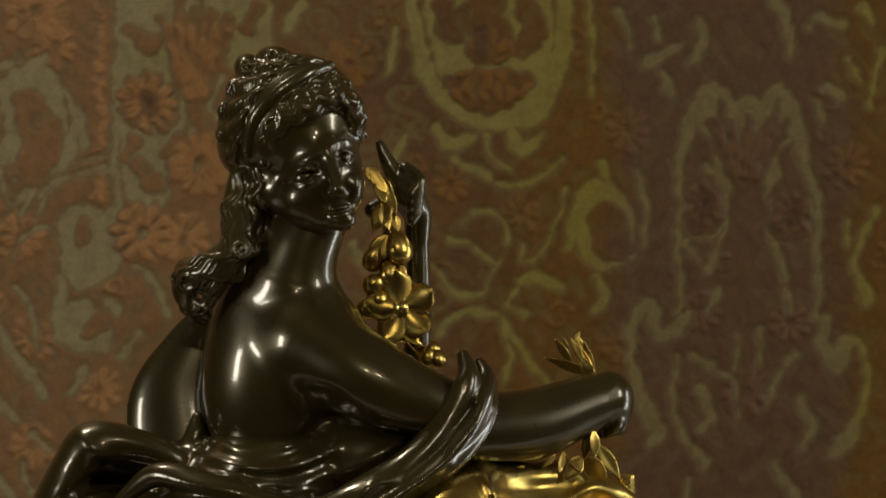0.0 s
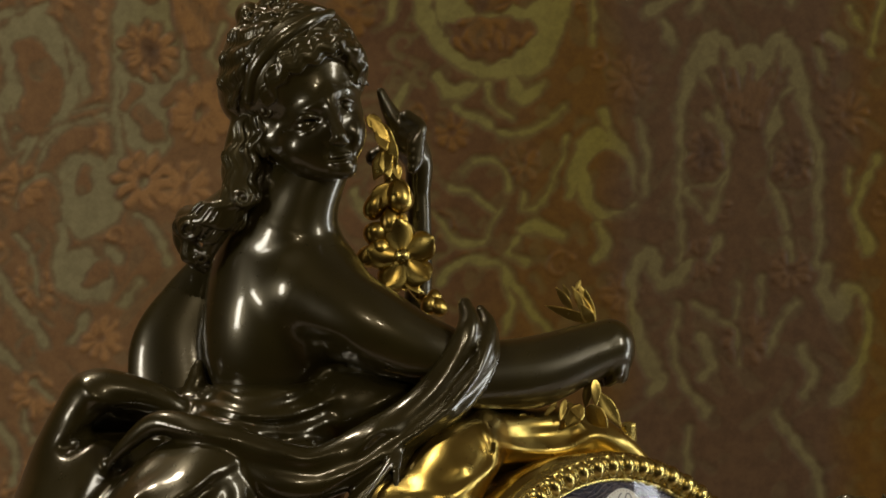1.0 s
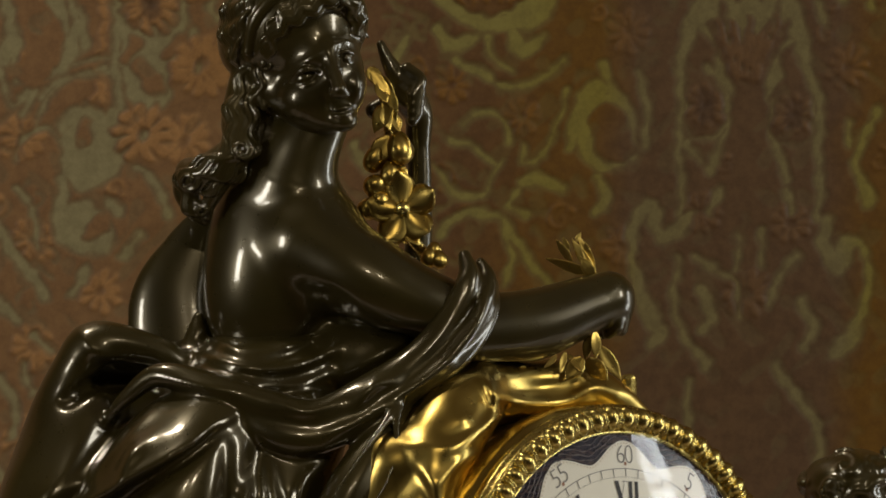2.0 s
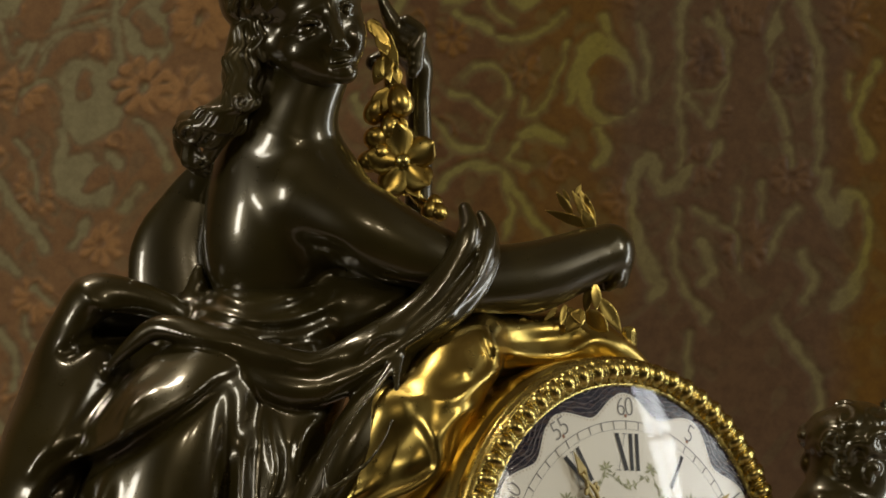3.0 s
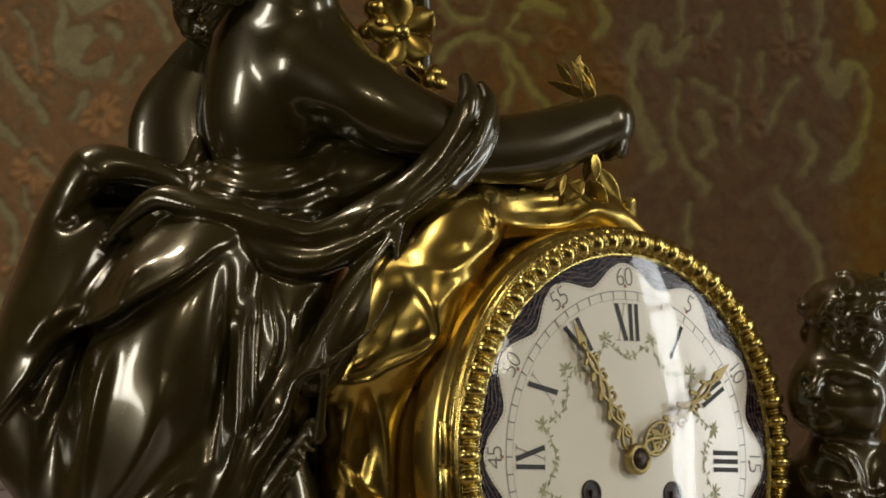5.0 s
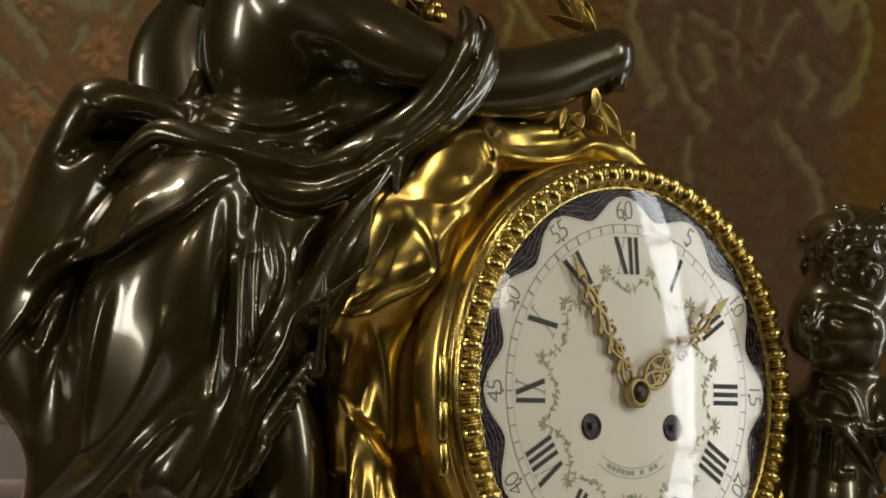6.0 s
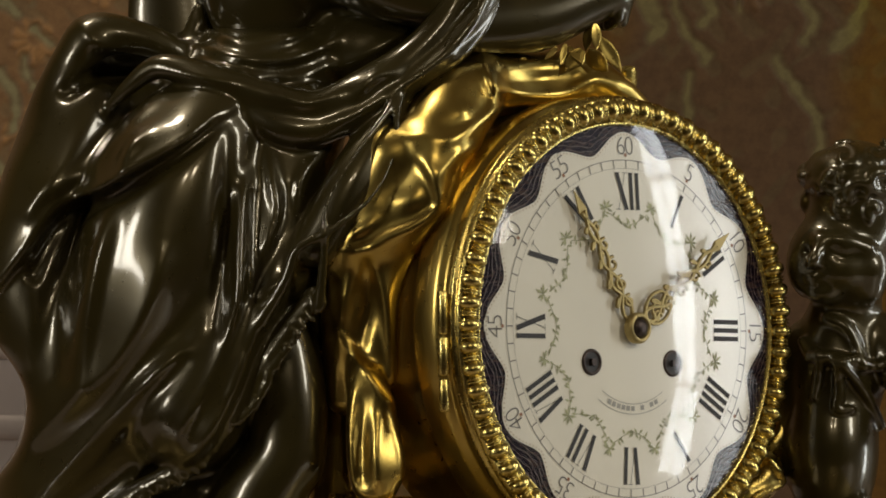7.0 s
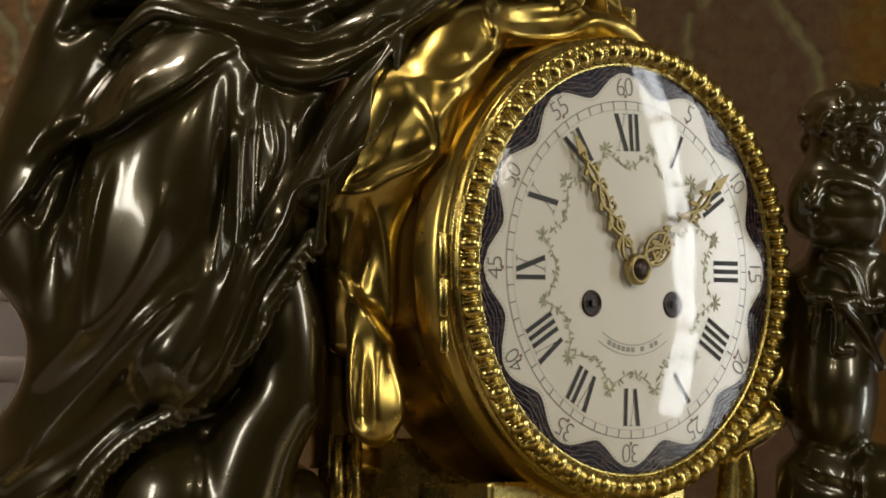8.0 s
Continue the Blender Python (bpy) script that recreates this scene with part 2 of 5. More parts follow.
class Relief:
    """Heights over the front drawing, raised along curves, that are pressed into a clay."""

    def __init__(self, clay):
        self.clay, self.h = clay, np.zeros(clay.n[:2], np.float32)

    def ridge(self, rows, wpos=14.0, wneg=14.0, power=1.7, n=22):
        """A crest through (u, v, height): wpos is its width at the upper left of a curve drawn downwards, wneg at its right."""
        p, c = spline(rows, n), self.clay
        pad = 3.2 * max(wpos, wneg)
        lo = np.maximum(((p[:, :2].min(0) - pad - c.lo[:2]) / c.step).astype(int), 0)
        hi = np.minimum(((p[:, :2].max(0) + pad - c.lo[:2]) / c.step).astype(int) + 1, c.n[:2])
        if np.any(hi <= lo):
            return self
        u = (c.lo[0] + c.step * np.arange(lo[0], hi[0]))[:, None]
        v = (c.lo[1] + c.step * np.arange(lo[1], hi[1]))[None, :]
        best = np.full((hi[0] - lo[0], hi[1] - lo[1]), 1e6)
        side, amp = np.ones_like(best), np.zeros_like(best)
        for a, b in zip(p[:-1], p[1:]):
            e = b[:2] - a[:2]
            t = np.clip(((u - a[0]) * e[0] + (v - a[1]) * e[1]) / (e @ e + 1e-6), 0, 1)
            du, dv = u - a[0] - t * e[0], v - a[1] - t * e[1]
            dist = np.hypot(du, dv)
            near = dist < best
            best = np.where(near, dist, best)
            side = np.where(near, e[0] * dv - e[1] * du, side)
            amp = np.where(near, a[2] + (b[2] - a[2]) * t, amp)
        w = np.where(side > 0, wpos, wneg)
        patch = amp * np.exp(-(best / w) ** power)
        if max(wpos, wneg) >= 20:
            # even out the wide slope, but keep the crest crisp
            soft, r = patch.copy(), max(2, int(max(wpos, wneg) / c.step / 5))
            for _ in range(3):
                for ax in (0, 1):
                    width = [(r, r) if i == ax else (0, 0) for i in (0, 1)]
                    run = np.cumsum(np.pad(soft, [(a + (1 if i == ax else 0), b) for i, (a, b) in enumerate(width)], mode="edge"), axis=ax)
                    soft = (np.take(run, np.arange(2 * r + 1, run.shape[ax]), axis=ax) - np.take(run, np.arange(0, run.shape[ax] - 2 * r - 1), axis=ax)) / (2 * r + 1)
            keep = np.clip((best - 8) / 14, 0, 1) * (w >= 20)
            patch = patch * (1 - keep) + soft * keep
        self.h[lo[0]:hi[0], lo[1]:hi[1]] += patch
        return self

    def press(self, most=34.0):
        for _ in range(3):
            for ax in (0, 1):
                self.h = 0.25 * np.roll(self.h, 1, ax) + 0.5 * self.h + 0.25 * np.roll(self.h, -1, ax)
        self.clay.f -= np.clip(self.h, -most, most)[:, :, None]


def strands(clay, first, last, count, radius, wave, length, lift=3.0, seed=0):
    """Waved strands of hair laid evenly between two guide curves drawn through (u, v)."""
    a, b, rnd = spline(up(*first), 8), spline(up(*last), 8), random.Random(seed)
    rows = []
    for k in range(count):
        s = (k + 0.5) / count
        line = a + (b - a) * s
        run = np.concatenate([[0], np.cumsum(np.hypot(*np.diff(line, axis=0).T))])
        t = np.gradient(line, axis=0)
        t /= np.linalg.norm(t, axis=1)[:, None] + 1e-6
        line = line + wave * np.sin(run / length * 6.283 + 1.6 * s + rnd.uniform(-0.4, 0.4))[:, None] * np.column_stack([-t[:, 1], t[:, 0]])
        r = radius * rnd.uniform(0.8, 1.15) * (0.45 + 0.55 * np.sin(np.linspace(0.3, 2.9, len(line))))
        d = np.array([front(clay, x, y, np.nan) for x, y in line])
        ok = ~np.isnan(d)
        if not ok.any():
            continue
        d = np.interp(np.arange(len(d)), np.arange(len(d))[ok], d[ok])
        d = np.convolve(np.pad(d, 3, mode="edge"), np.ones(7) / 7, "valid")
        rows.append(np.column_stack([line, d - lift + rnd.uniform(-1.5, 1.5), r]))
    for row in rows:
        clay.sweep(row, 2.5)


# ---- the seated bronze figure ----
def figure_above():
    c = Clay((225, -765, -175), (1140, -10, 190), 2.2)
    # trunk, neck and arms
    c.ball(one(492, 650, 25), (130, 190, 94), 20, (0, 0, 14))
    c.ball(one(552, 596, 5), (90, 88, 80), 40)
    c.rope(up((508, 436, 16, 46), (464, 510, 36, 58), (440, 590, 58, 54)), 60, 10)
    c.rope(up((566, 385, -6, 54), (540, 440, 0, 62), (520, 500, 8, 70)), 34, 10)
    c.rope(up((545, 610, -10, 88), (640, 665, -45, 80), (720, 705, -50, 68), (795, 732, -40, 58)), 30, 14)
    c.ball(one(630, 795, 15), (100, 72, 64), 20)
    c.rope(up((832, 764, -30, 66), (940, 752, 10, 64), (1035, 718, 45, 52), (1078, 704, 60, 45)), 16, 14)
    c.rope(up((1076, 702, 60, 41), (1098, 724, 60, 22), (1098, 758, 66, 14)), 12, 10)
    for k in range(3):
        c.rope(up((1082 - 8 * k, 725, 50 + 22 * k, 16), (1092 - 9 * k, 752, 48 + 22 * k, 13), (1076 - 8 * k, 768, 60 + 22 * k, 10)), 6, 8)
    # the far arm, raised, and its fingers
    c.rope(up((735, 700, 140, 27), (742, 560, 135, 23), (741, 410, 130, 20)), 10, 10)
    c.rope(up((741, 415, 128, 22), (740, 380, 122, 26), (720, 335, 112, 30)), 8, 8)
    c.ball(one(722, 345, 104), (28, 44, 26), 10, (0, 0, -20))
    c.rope(up((722, 350, 110, 22), (704, 316, 98, 19), (686, 284, 92, 13), (674, 256, 90, 8)), 6, 8)
    for k in range(4):
        c.rope(up((720 - 3 * k, 300 + 17 * k, 88, 13), (744 - 2 * k, 320 + 17 * k, 76, 12), (730, 346 + 15 * k, 68, 10)), 4, 8)
    c.rope(up((722, 345, 112, 16), (690, 356, 108, 15), (662, 372, 104, 16)), 8, 8)
    # cloak behind the back
    c.rope(up((362, 575, 90, 34), (340, 640, 92, 62), (312, 720, 90, 84), (322, 830, 80, 96)), 10, 10, 0.4)
    c.rope(up((486, 330, 20, 34), (478, 400, 20, 36), (450, 470, 22, 34)), 20, 8)
    r = Relief(c)
    r.ridge(up((545, 690, -3), (590, 700, -7), (620, 730, -7), (650, 752, -4)), 14, 14)
    r.ridge(up((600, 755, -6), (680, 772, -8), (770, 765, -5)), 10, 10)
    r.press(26)
    return c.skin("figure_above", BRONZE, 1)


def figure_head():
    c = Clay((280, -765, -185), (690, -215, 135), 1.7)
    # neck, skull and face
    c.rope(up((562, 392, -4, 50), (552, 420, 4, 52)), 20, 10)
    c.ball(one(524, 212, 0), (120, 118, 106), 14)
    c.ball(one(478, 216, 25), (88, 108, 92), 20)
    c.ball(one(573, 298, -36), (70, 108, 76), 18, (0, 0, -15))
    c.rope(up((488, 330, -20, 38), (540, 372, -50, 33), (604, 384, -76, 24)), 26, 10)
    c.ball(one(610, 390, -90), (21, 17, 18), 16)
    c.ball(one(538, 350, -70), (38, 34, 31), 26)
    c.ball(one(630, 330, -70), (16, 30, 28), 18)
    # sockets, eyeballs, nose and mouth
    c.ball(one(543, 309, -124), (34, 19, 28), 14, (0, 0, -18), cut=True)
    c.ball(one(612, 277, -118), (19, 17, 24), 10, cut=True)
    c.ball(one(542, 314, -88), (22, 14, 17), 3, (0, 0, -18))
    c.ball(one(611, 280, -84), (13, 12, 15), 3)
    c.rope(up((514, 320, -84, 3.0), (530, 304, -104, 4.2), (552, 299, -108, 4.2), (568, 305, -100, 3.0)), 4, 8)
    c.rope(up((520, 326, -86, 2.5), (542, 328, -102, 3.2), (564, 314, -100, 2.5)), 4, 8)
    c.rope(up((599, 274, -98, 2.5), (611, 267, -100, 3.6), (625, 273, -88, 2.5)), 4, 8)
    c.rope(up((581, 254, -98, 8), (590, 300, -117, 10), (601, 334, -132, 13)), 14, 8)
    c.ball(one(601, 343, -128), (19, 9, 12), 7)
    for rows in (((588, 373, 2.5), (604, 369, 4.0), (620, 366, 2.5)), ((592, 382, 2.5), (607, 380, 4.4), (619, 376, 2.5))):
        fold(c, up(*rows), 5, 1.5)
    c.rope(up((470, 325, -40, 12), (462, 348, -40, 10), (468, 365, -42, 8)), 6)
    f = Relief(c)
    f.ridge(up((508, 304, 1), (540, 286, 4), (576, 264, 4)), 11, 9)
    f.ridge(up((594, 254, 4), (613, 248, 4), (634, 256, 2)), 8, 7)
    f.ridge(up((586, 377, -3), (604, 376, -6), (622, 371, -3)), 3, 3)
    f.ridge(up((575, 350, -2), (580, 362, -3), (582, 374, -1)), 6, 6)
    f.press(20)
    # hair: cap, knot, curls and the long locks
    c.ball(one(432, 252, 20), (46, 64, 60), 18)
    c.ball(one(440, 120, 10), (24, 24, 26), 8)
    c.ball(one(487, 104, 0), (32, 22, 28), 8)
    c.ball(one(632, 214, -22), (20, 42, 40), 14)
    c.rope(up((456, 272, -48, 20), (484, 232, -76, 20), (530, 200, -92, 18), (586, 172, -90, 17), (630, 190, -64, 17)), 16, 8)
    c.rope(up((440, 290, 0, 26), (424, 345, -10, 25), (418, 395, -24, 27), (424, 432, -40, 29), (390, 466, -42, 31), (345, 488, -24, 28)), 10, 10)
    c.rope(up((452, 330, -10, 15), (450, 380, -20, 17), (440, 425, -20, 19)), 8, 8)
    c.rope(up((338, 484, -5, 29), (328, 515, -5, 22), (346, 548, -8, 19), (362, 566, -8, 11)), 10, 8)
    c.rope(up((410, 468, -46, 21), (386, 505, -40, 18), (368, 540, -30, 13)), 10, 8)
    c.rope(up((486, 330, 20, 34), (478, 400, 20, 36), (450, 470, 22, 34)), 20, 8)
    # waved strands: behind the band, before it, at the brow and down the locks
    strands(c, ((582, 112), (530, 114), (478, 140), (440, 200), (424, 258)), ((470, 92), (424, 128), (394, 190), (390, 250), (418, 300)), 15, 4.2, 4.5, 44, 2.4, 1)
    strands(c, ((594, 126), (550, 148), (508, 180), (474, 222), (460, 268)), ((612, 190), (580, 196), (540, 212), (498, 236), (478, 284)), 12, 4.0, 4.5, 36, 2.6, 2)
    strands(c, ((600, 130), (628, 160), (646, 200), (650, 244)), ((588, 150), (604, 172), (616, 200), (620, 236)), 7, 3.8, 3.5, 34, 2.2, 3)
    strands(c, ((426, 300), (404, 345), (394, 395), (398, 430), (366, 452), (324, 470), (312, 500), (326, 545), (350, 568)), ((466, 300), (460, 345), (454, 395), (456, 440), (424, 494), (380, 516), (352, 520), (364, 545), (370, 566)), 13, 4.6, 6.5, 58, 2.6, 4)
    for cu, cv, q in ((428, 440, 20), (334, 496, 20), (440, 116, 18), (488, 100, 20), (354, 548, 13), (468, 290, 12)):
        fold(c, up(*[(cu + (q - 1.9 * k) * math.cos(0.8 * k), cv + (q - 1.9 * k) * math.sin(0.8 * k), 3.8) for k in range(9)]), 2.0, 1.8, 4)
    # ribbon round the hair
    fold(c, up((440, 268, 9), (452, 214, 11), (490, 168, 11), (540, 134, 11), (586, 116, 8)), 2.0, 4, 8, deep=0.6)
    c.even = 4
    return c.skin("figure_head", BRONZE, 0)


def figure_below():
    c = Clay((-60, -215, -345), (910, 960, 260), 3.3)
    rnd = random.Random(4)
    # bunched cloak at the back
    c.rope([(76, 215, 0, 66), (110, 92, 0, 60), (142, 6, -10, 50), (166, -34, -20, 46), (215, -40, -25, 36), (285, -18, -15, 32), (330, 10, 0, 28)], 10, 10)
    c.rope([(120, 170, 40, 76), (190, 110, 60, 76), (260, 50, 70, 70), (320, 10, 70, 60)], 20, 10)
    c.rope([(322, 20, 20, 22), (340, -40, 30, 18), (352, -90, 40, 10)], 16, 8)
    c.rope([(90, 230, 60, 80), (140, 100, 70, 80), (210, 30, 75, 68), (300, 20, 75, 60)], 20, 8)
    # waist
    c.ball((470, 14, 10), (142, 74, 108), 18)
    c.ball((640, -16, 20), (130, 76, 84), 20)
    # lap, thighs and the mass of the skirt
    c.rope([(420, 70, -40, 92), (335, 200, -112, 124), (255, 420, -96, 150), (160, 730, 30, 160), (120, 980, 100, 170)], 30, 24)
    c.rope([(150, 70, -20, 60), (84, 230, -40, 78), (50, 420, -50, 78), (100, 560, -60, 66)], 24, 22)
    c.rope([(120, 180, 10, 60), (130, 330, 10, 70)], 20)
    c.rope([(556, 330, -70, 46), (552, 480, -70, 40)], 16)
    c.rope([(400, 640, -30, 80), (350, 800, -30, 90), (310, 950, -30, 100)], 16, 6)
    c.rope([(530, 120, -60, 84), (480, 260, -100, 92), (430, 420, -125, 104), (330, 620, -140, 108)], 30, 24)
    r = Relief(c)
    # flap over the thigh with its sharp lower edge
    r.ridge([(420, 84, 8), (335, 142, 24), (250, 190, 30), (190, 226, 30), (100, 270, 28), (50, 335, 24), (-10, 410, 18)], 70, 5, 1.6)
    r.ridge([(310, 24, 6), (240, 98, 16), (175, 168, 14), (100, 232, 8)], 26, 18)
    r.ridge([(272, 116, 4), (232, 150, 14), (206, 208, 6)], 12, 18)
    r.ridge([(165, 100, 4), (122, 170, 13), (50, 268, 9)], 24, 18)
    # the long folds over the leg
    r.ridge([(200, 262, 4), (180, 320, 15), (162, 400, 17), (150, 480, 14), (140, 580, 8)], 26, 15)
    r.ridge([(132, 300, -6), (120, 430, -14), (105, 560, -9)], 17, 17)
    r.ridge([(76, 340, 3), (60, 450, 6), (45, 570, 4)], 22, 22)
    r.ridge([(292, 320, 3), (284, 372, 14), (262, 440, 19), (225, 510, 19), (180, 566, 18), (115, 620, 14), (60, 670, 8)], 36, 22)
    r.ridge([(338, 508, 4), (285, 560, 24), (225, 630, 28), (165, 700, 28), (90, 775, 26), (0, 850, 18)], 30, 12)
    r.ridge([(278, 702, 4), (215, 770, 17), (150, 832, 13), (60, 886, 8)], 16, 10)
    r.ridge([(446, 190, 2), (430, 250, 20), (422, 340, 27), (420, 420, 25), (410, 492, 20), (376, 580, 14), (316, 680, 8)], 14, 17)
    r.ridge([(402, 140, -6), (398, 250, -14), (396, 380, -13), (380, 480, -8)], 14, 11)
    r.ridge([(474, 140, 2), (480, 210, 15), (490, 276, 13), (468, 344, 8)], 10, 10)
    r.ridge([(588, 164, 4), (546, 194, 15), (530, 230, 15), (526, 266, 6)], 11, 8)
    r.ridge([(592, 298, 6), (532, 334, 19), (512, 390, 17), (472, 440, 19), (440, 520, 15), (416, 594, 8)], 14, 9)
    r.ridge([(568, 360, 8), (522, 410, 15), (478, 454, 10)], 12, 9)
    r.ridge([(430, 540, 6), (400, 620, 17), (350, 700, 15), (296, 742, 8)], 16, 10)
    # folds round the waist
    r.ridge([(352, -64, 6), (420, -36, 16), (490, -34, 16), (562, -56, 6)], 8, 12)
    r.ridge([(345, -26, 6), (430, 0, 18), (510, 2, 20), (590, -28, 12)], 8, 14)
    r.ridge([(372, -42, 2), (430, -20, 12), (480, -20, 10), (530, -36, 3)], 5, 8)
    r.ridge([(470, -52, 3), (510, -40, 9), (550, -52, 3)], 5, 6)
    r.ridge([(330, 8, 4), (420, 26, 8), (520, 30, 10), (590, 10, 8)], 8, 8)
    r.ridge([(140, -60, 3), (170, -26, 9), (225, -8, 8), (290, -2, 4)], 10, 12)
    r.ridge([(120, 60, -8), (180, 20, -22), (260, 10, -22), (310, 20, -10)], 26, 22)
    r.press(36)
    # deep shade between the folds
    for rows, k in (([(400, 104, 6), (310, 176, 12), (200, 244, 15), (110, 296, 15), (60, 380, 12)], 8), ([(322, 536, 6), (240, 622, 16), (150, 720, 17), (60, 800, 15)], 12),
                    ([(292, 724, 6), (200, 804, 14), (110, 884, 14)], 10), ([(454, 240, 5), (446, 400, 9), (390, 560, 9), (320, 690, 7)], 9), ([(512, 230, 4), (500, 300, 8), (448, 420, 8)], 8),
                    ([(120, 60, 9), (180, 28, 17), (255, 24, 15), (300, 40, 8)], 12)):
        fold(c, rows, k + 8, 2.0, 6, cut=True)
    # the gap beside the skirt
    c.ball((-40, 626, -20), (84, 112, 330), 24, cut=True)
    # near knee and shin
    c.rope([(485, 430, -100, 50), (502, 560, -115, 72), (506, 690, -125, 69), (450, 800, -115, 80), (400, 980, -100, 90)], 8, 18)
    c.ball((546, 708, -135), (26, 44, 34), 18)
    # sash from the lap up to the elbow
    for rows in (((176, 108, -64, 6), (226, 52, -100, 15), (286, 14, -124, 22), (380, 38, -145, 27), (470, 66, -158, 28), (560, 86, -155, 30), (640, 50, -140, 30), (720, 0, -115, 28), (790, -70, -100, 22), (830, -150, -85, 20), (822, -196, -60, 13)),
                 ((400, 66, -140, 22), (500, 120, -155, 34), (580, 118, -155, 30), (660, 66, -140, 26), (760, -6, -115, 24), (840, -80, -95, 20), (864, -150, -60, 16), (850, -186, -30, 10)),
                 ((560, 130, -155, 22), (650, 90, -140, 20), (740, 36, -120, 20), (815, -20, -100, 20), (868, -90, -70, 15), (872, -150, -30, 11))):
        c.rope(rows, 12, 10)
    s = Relief(c)
    s.ridge([(600, 20, 4), (690, -30, 10), (770, -90, 10), (818, -160, 6)], 6, 9)
    s.ridge([(630, 70, 4), (648, 48, 14), (668, 30, 16), (700, 24, 6)], 7, 12)
    s.ridge([(280, 22, 3), (350, 34, 12), (410, 46, 5)], 8, 12)
    s.ridge([(490, 62, 3), (540, 80, 10), (592, 62, 4)], 6, 10)
    s.ridge([(690, 70, 3), (770, 10, 10), (836, -60, 12), (862, -130, 6)], 6, 7)
    s.ridge([(720, 20, -3), (790, -40, -10), (840, -110, -8)], 6, 6)
    s.ridge([(580, 120, 3), (640, 96, 10), (720, 44, 10), (800, -10, 5)], 6, 8)
    s.press(20)
    # hem with its worked border
    hem = [(568, 428, 13), (515, 500, 15), (476, 556, 14), (446, 615, 15), (390, 665, 15), (342, 730, 15), (255, 776, 14), (195, 830, 15), (150, 890, 15)]
    hem_depth = lambda u, v: -240 + 0.03 * v + 0.28 * max(0, 420 - u)
    c.rope([(u - 12, v - 8, hem_depth(u, v) + 22, r0 + 6) for u, v, r0 in hem], 14, 8)
    for u, v, r0 in spline(hem, 5):
        for q in (-13, 0, 9):
            c.ball((u + q * 0.8 + rnd.uniform(-3, 3), v + q * 0.6, hem_depth(u, v) + abs(q) * 0.3), (rnd.uniform(6, 9), rnd.uniform(4, 6), 8), 2, (0, 0, rnd.uniform(-60, 20)))
    # hanging leaf of cloth with lit rims
    c.rope([(712, 40, -100, 26), (690, 96, -130, 30), (625, 215, -170, 46), (560, 330, -185, 40)], 12, 8)
    c.rope([(694, 112, -186, 12), (668, 184, -224, 24), (626, 256, -240, 18), (592, 296, -246, 8)], 6, 10, 1.0, True)
    for rows in (((722, 20, -120, 8), (704, 90, -170, 8), (696, 170, -205, 6), (656, 246, -238, 6), (572, 314, -248, 8)), ((712, 30, -120, 8), (688, 88, -175, 8), (628, 170, -225, 6), (580, 250, -245, 6), (572, 312, -250, 8)),
                 ((572, 312, -248, 9), (525, 338, -245, 9), (505, 390, -240, 11), (460, 470, -230, 12)), ((575, 315, -245, 8), (570, 380, -235, 9), (564, 440, -225, 11))):
        c.rope(rows, 5, 10)
    # seat hidden under the cloth
    c.rope([(330, 900, -20, 160), (480, 930, -20, 120)], 20)
    return c.skin("figure_below", BRONZE, 3)


def seated_figure():
    bm = bmesh.new()
    for me in (figure_head(), figure_above(), figure_below()):
        bm.from_mesh(me)
        bpy.data.meshes.remove(me)
    me = bpy.data.meshes.new("bronze_statue")
    bm.to_mesh(me)
    bm.free()
    me.materials.append(BRONZE)
    return me


# ---- room ----
def slab(name, lo, hi, mat, label="", category=""):
    bm = bmesh.new()
    box(bm, lo, hi)
    ob = part(name, bm, mat, None, smooth=False)
    return tagged(ob, label, category, kind="structure")


slab("floor", (-2.6, -3.4, -0.12), (2.1, WALL_Y, 0.0), PARQUET, "dark wooden floor of the dim room", "floor")
slab("ceiling", (-2.6, -3.4, 3.2), (2.1, WALL_Y, 3.32), DARK_ROOM, "dim painted ceiling", "ceiling")
slab("wall_left", (-2.72, -3.4, -0.12), (-2.6, WALL_Y + 0.1, 3.32), DARK_ROOM, "dim painted side wall", "wall")
slab("wall_back", (-2.6, -3.52, -0.12), (2.1, -3.4, 3.32), DARK_ROOM, "dim painted wall behind the viewer", "wall")
slab("wall_right", (2.1, -3.4, -0.12), (2.22, WALL_Y + 0.1, 3.32), DARK_ROOM, "dim painted side wall", "wall")


# ---- wall covering: stamped and painted leather ----
def strokes(u, v, rows, soft):
    """Cover of soft-edged strokes, each through (u, v, radius)."""
    cover = np.zeros(u.shape, np.float32)
    rag = 1.5 * (np.sin(u / 6.3 + 1.9 * np.sin(v / 8.7)) + np.sin(v / 5.7 + 1.7 * np.sin(u / 9.3))) + 1.3 * np.sin(u / 17.0 + 1.5 * np.sin(v / 13.0))
    for row in rows:
        p = spline(row, 4) if len(row) > 2 else np.array(row, float)
        best = np.full(u.shape, 1e3, np.float32)
        for a, b in zip(p[:-1], p[1:]):
            e = b[:2] - a[:2]
            t = np.clip(((u - a[0]) * e[0] + (v - a[1]) * e[1]) / (e @ e + 1e-6), 0, 1)
            best = np.minimum(best, np.hypot(u - a[0] - t * e[0], v - a[1] - t * e[1]) - (a[2] + (b[2] - a[2]) * t))
        cover = np.maximum(cover, np.clip(0.5 - (best + rag) / soft, 0, 1))
    return cover


def flower(cu, cv, r, petals, start=0.0):
    return [[(cu + 0.35 * r * math.cos(a), cv + 0.35 * r * math.sin(a), 0.16 * r), (cu + 0.8 * r * math.cos(a), cv + 0.8 * r * math.sin(a), 0.22 * r)] for a in
            (start + 2 * math.pi * k / petals for k in range(petals))]


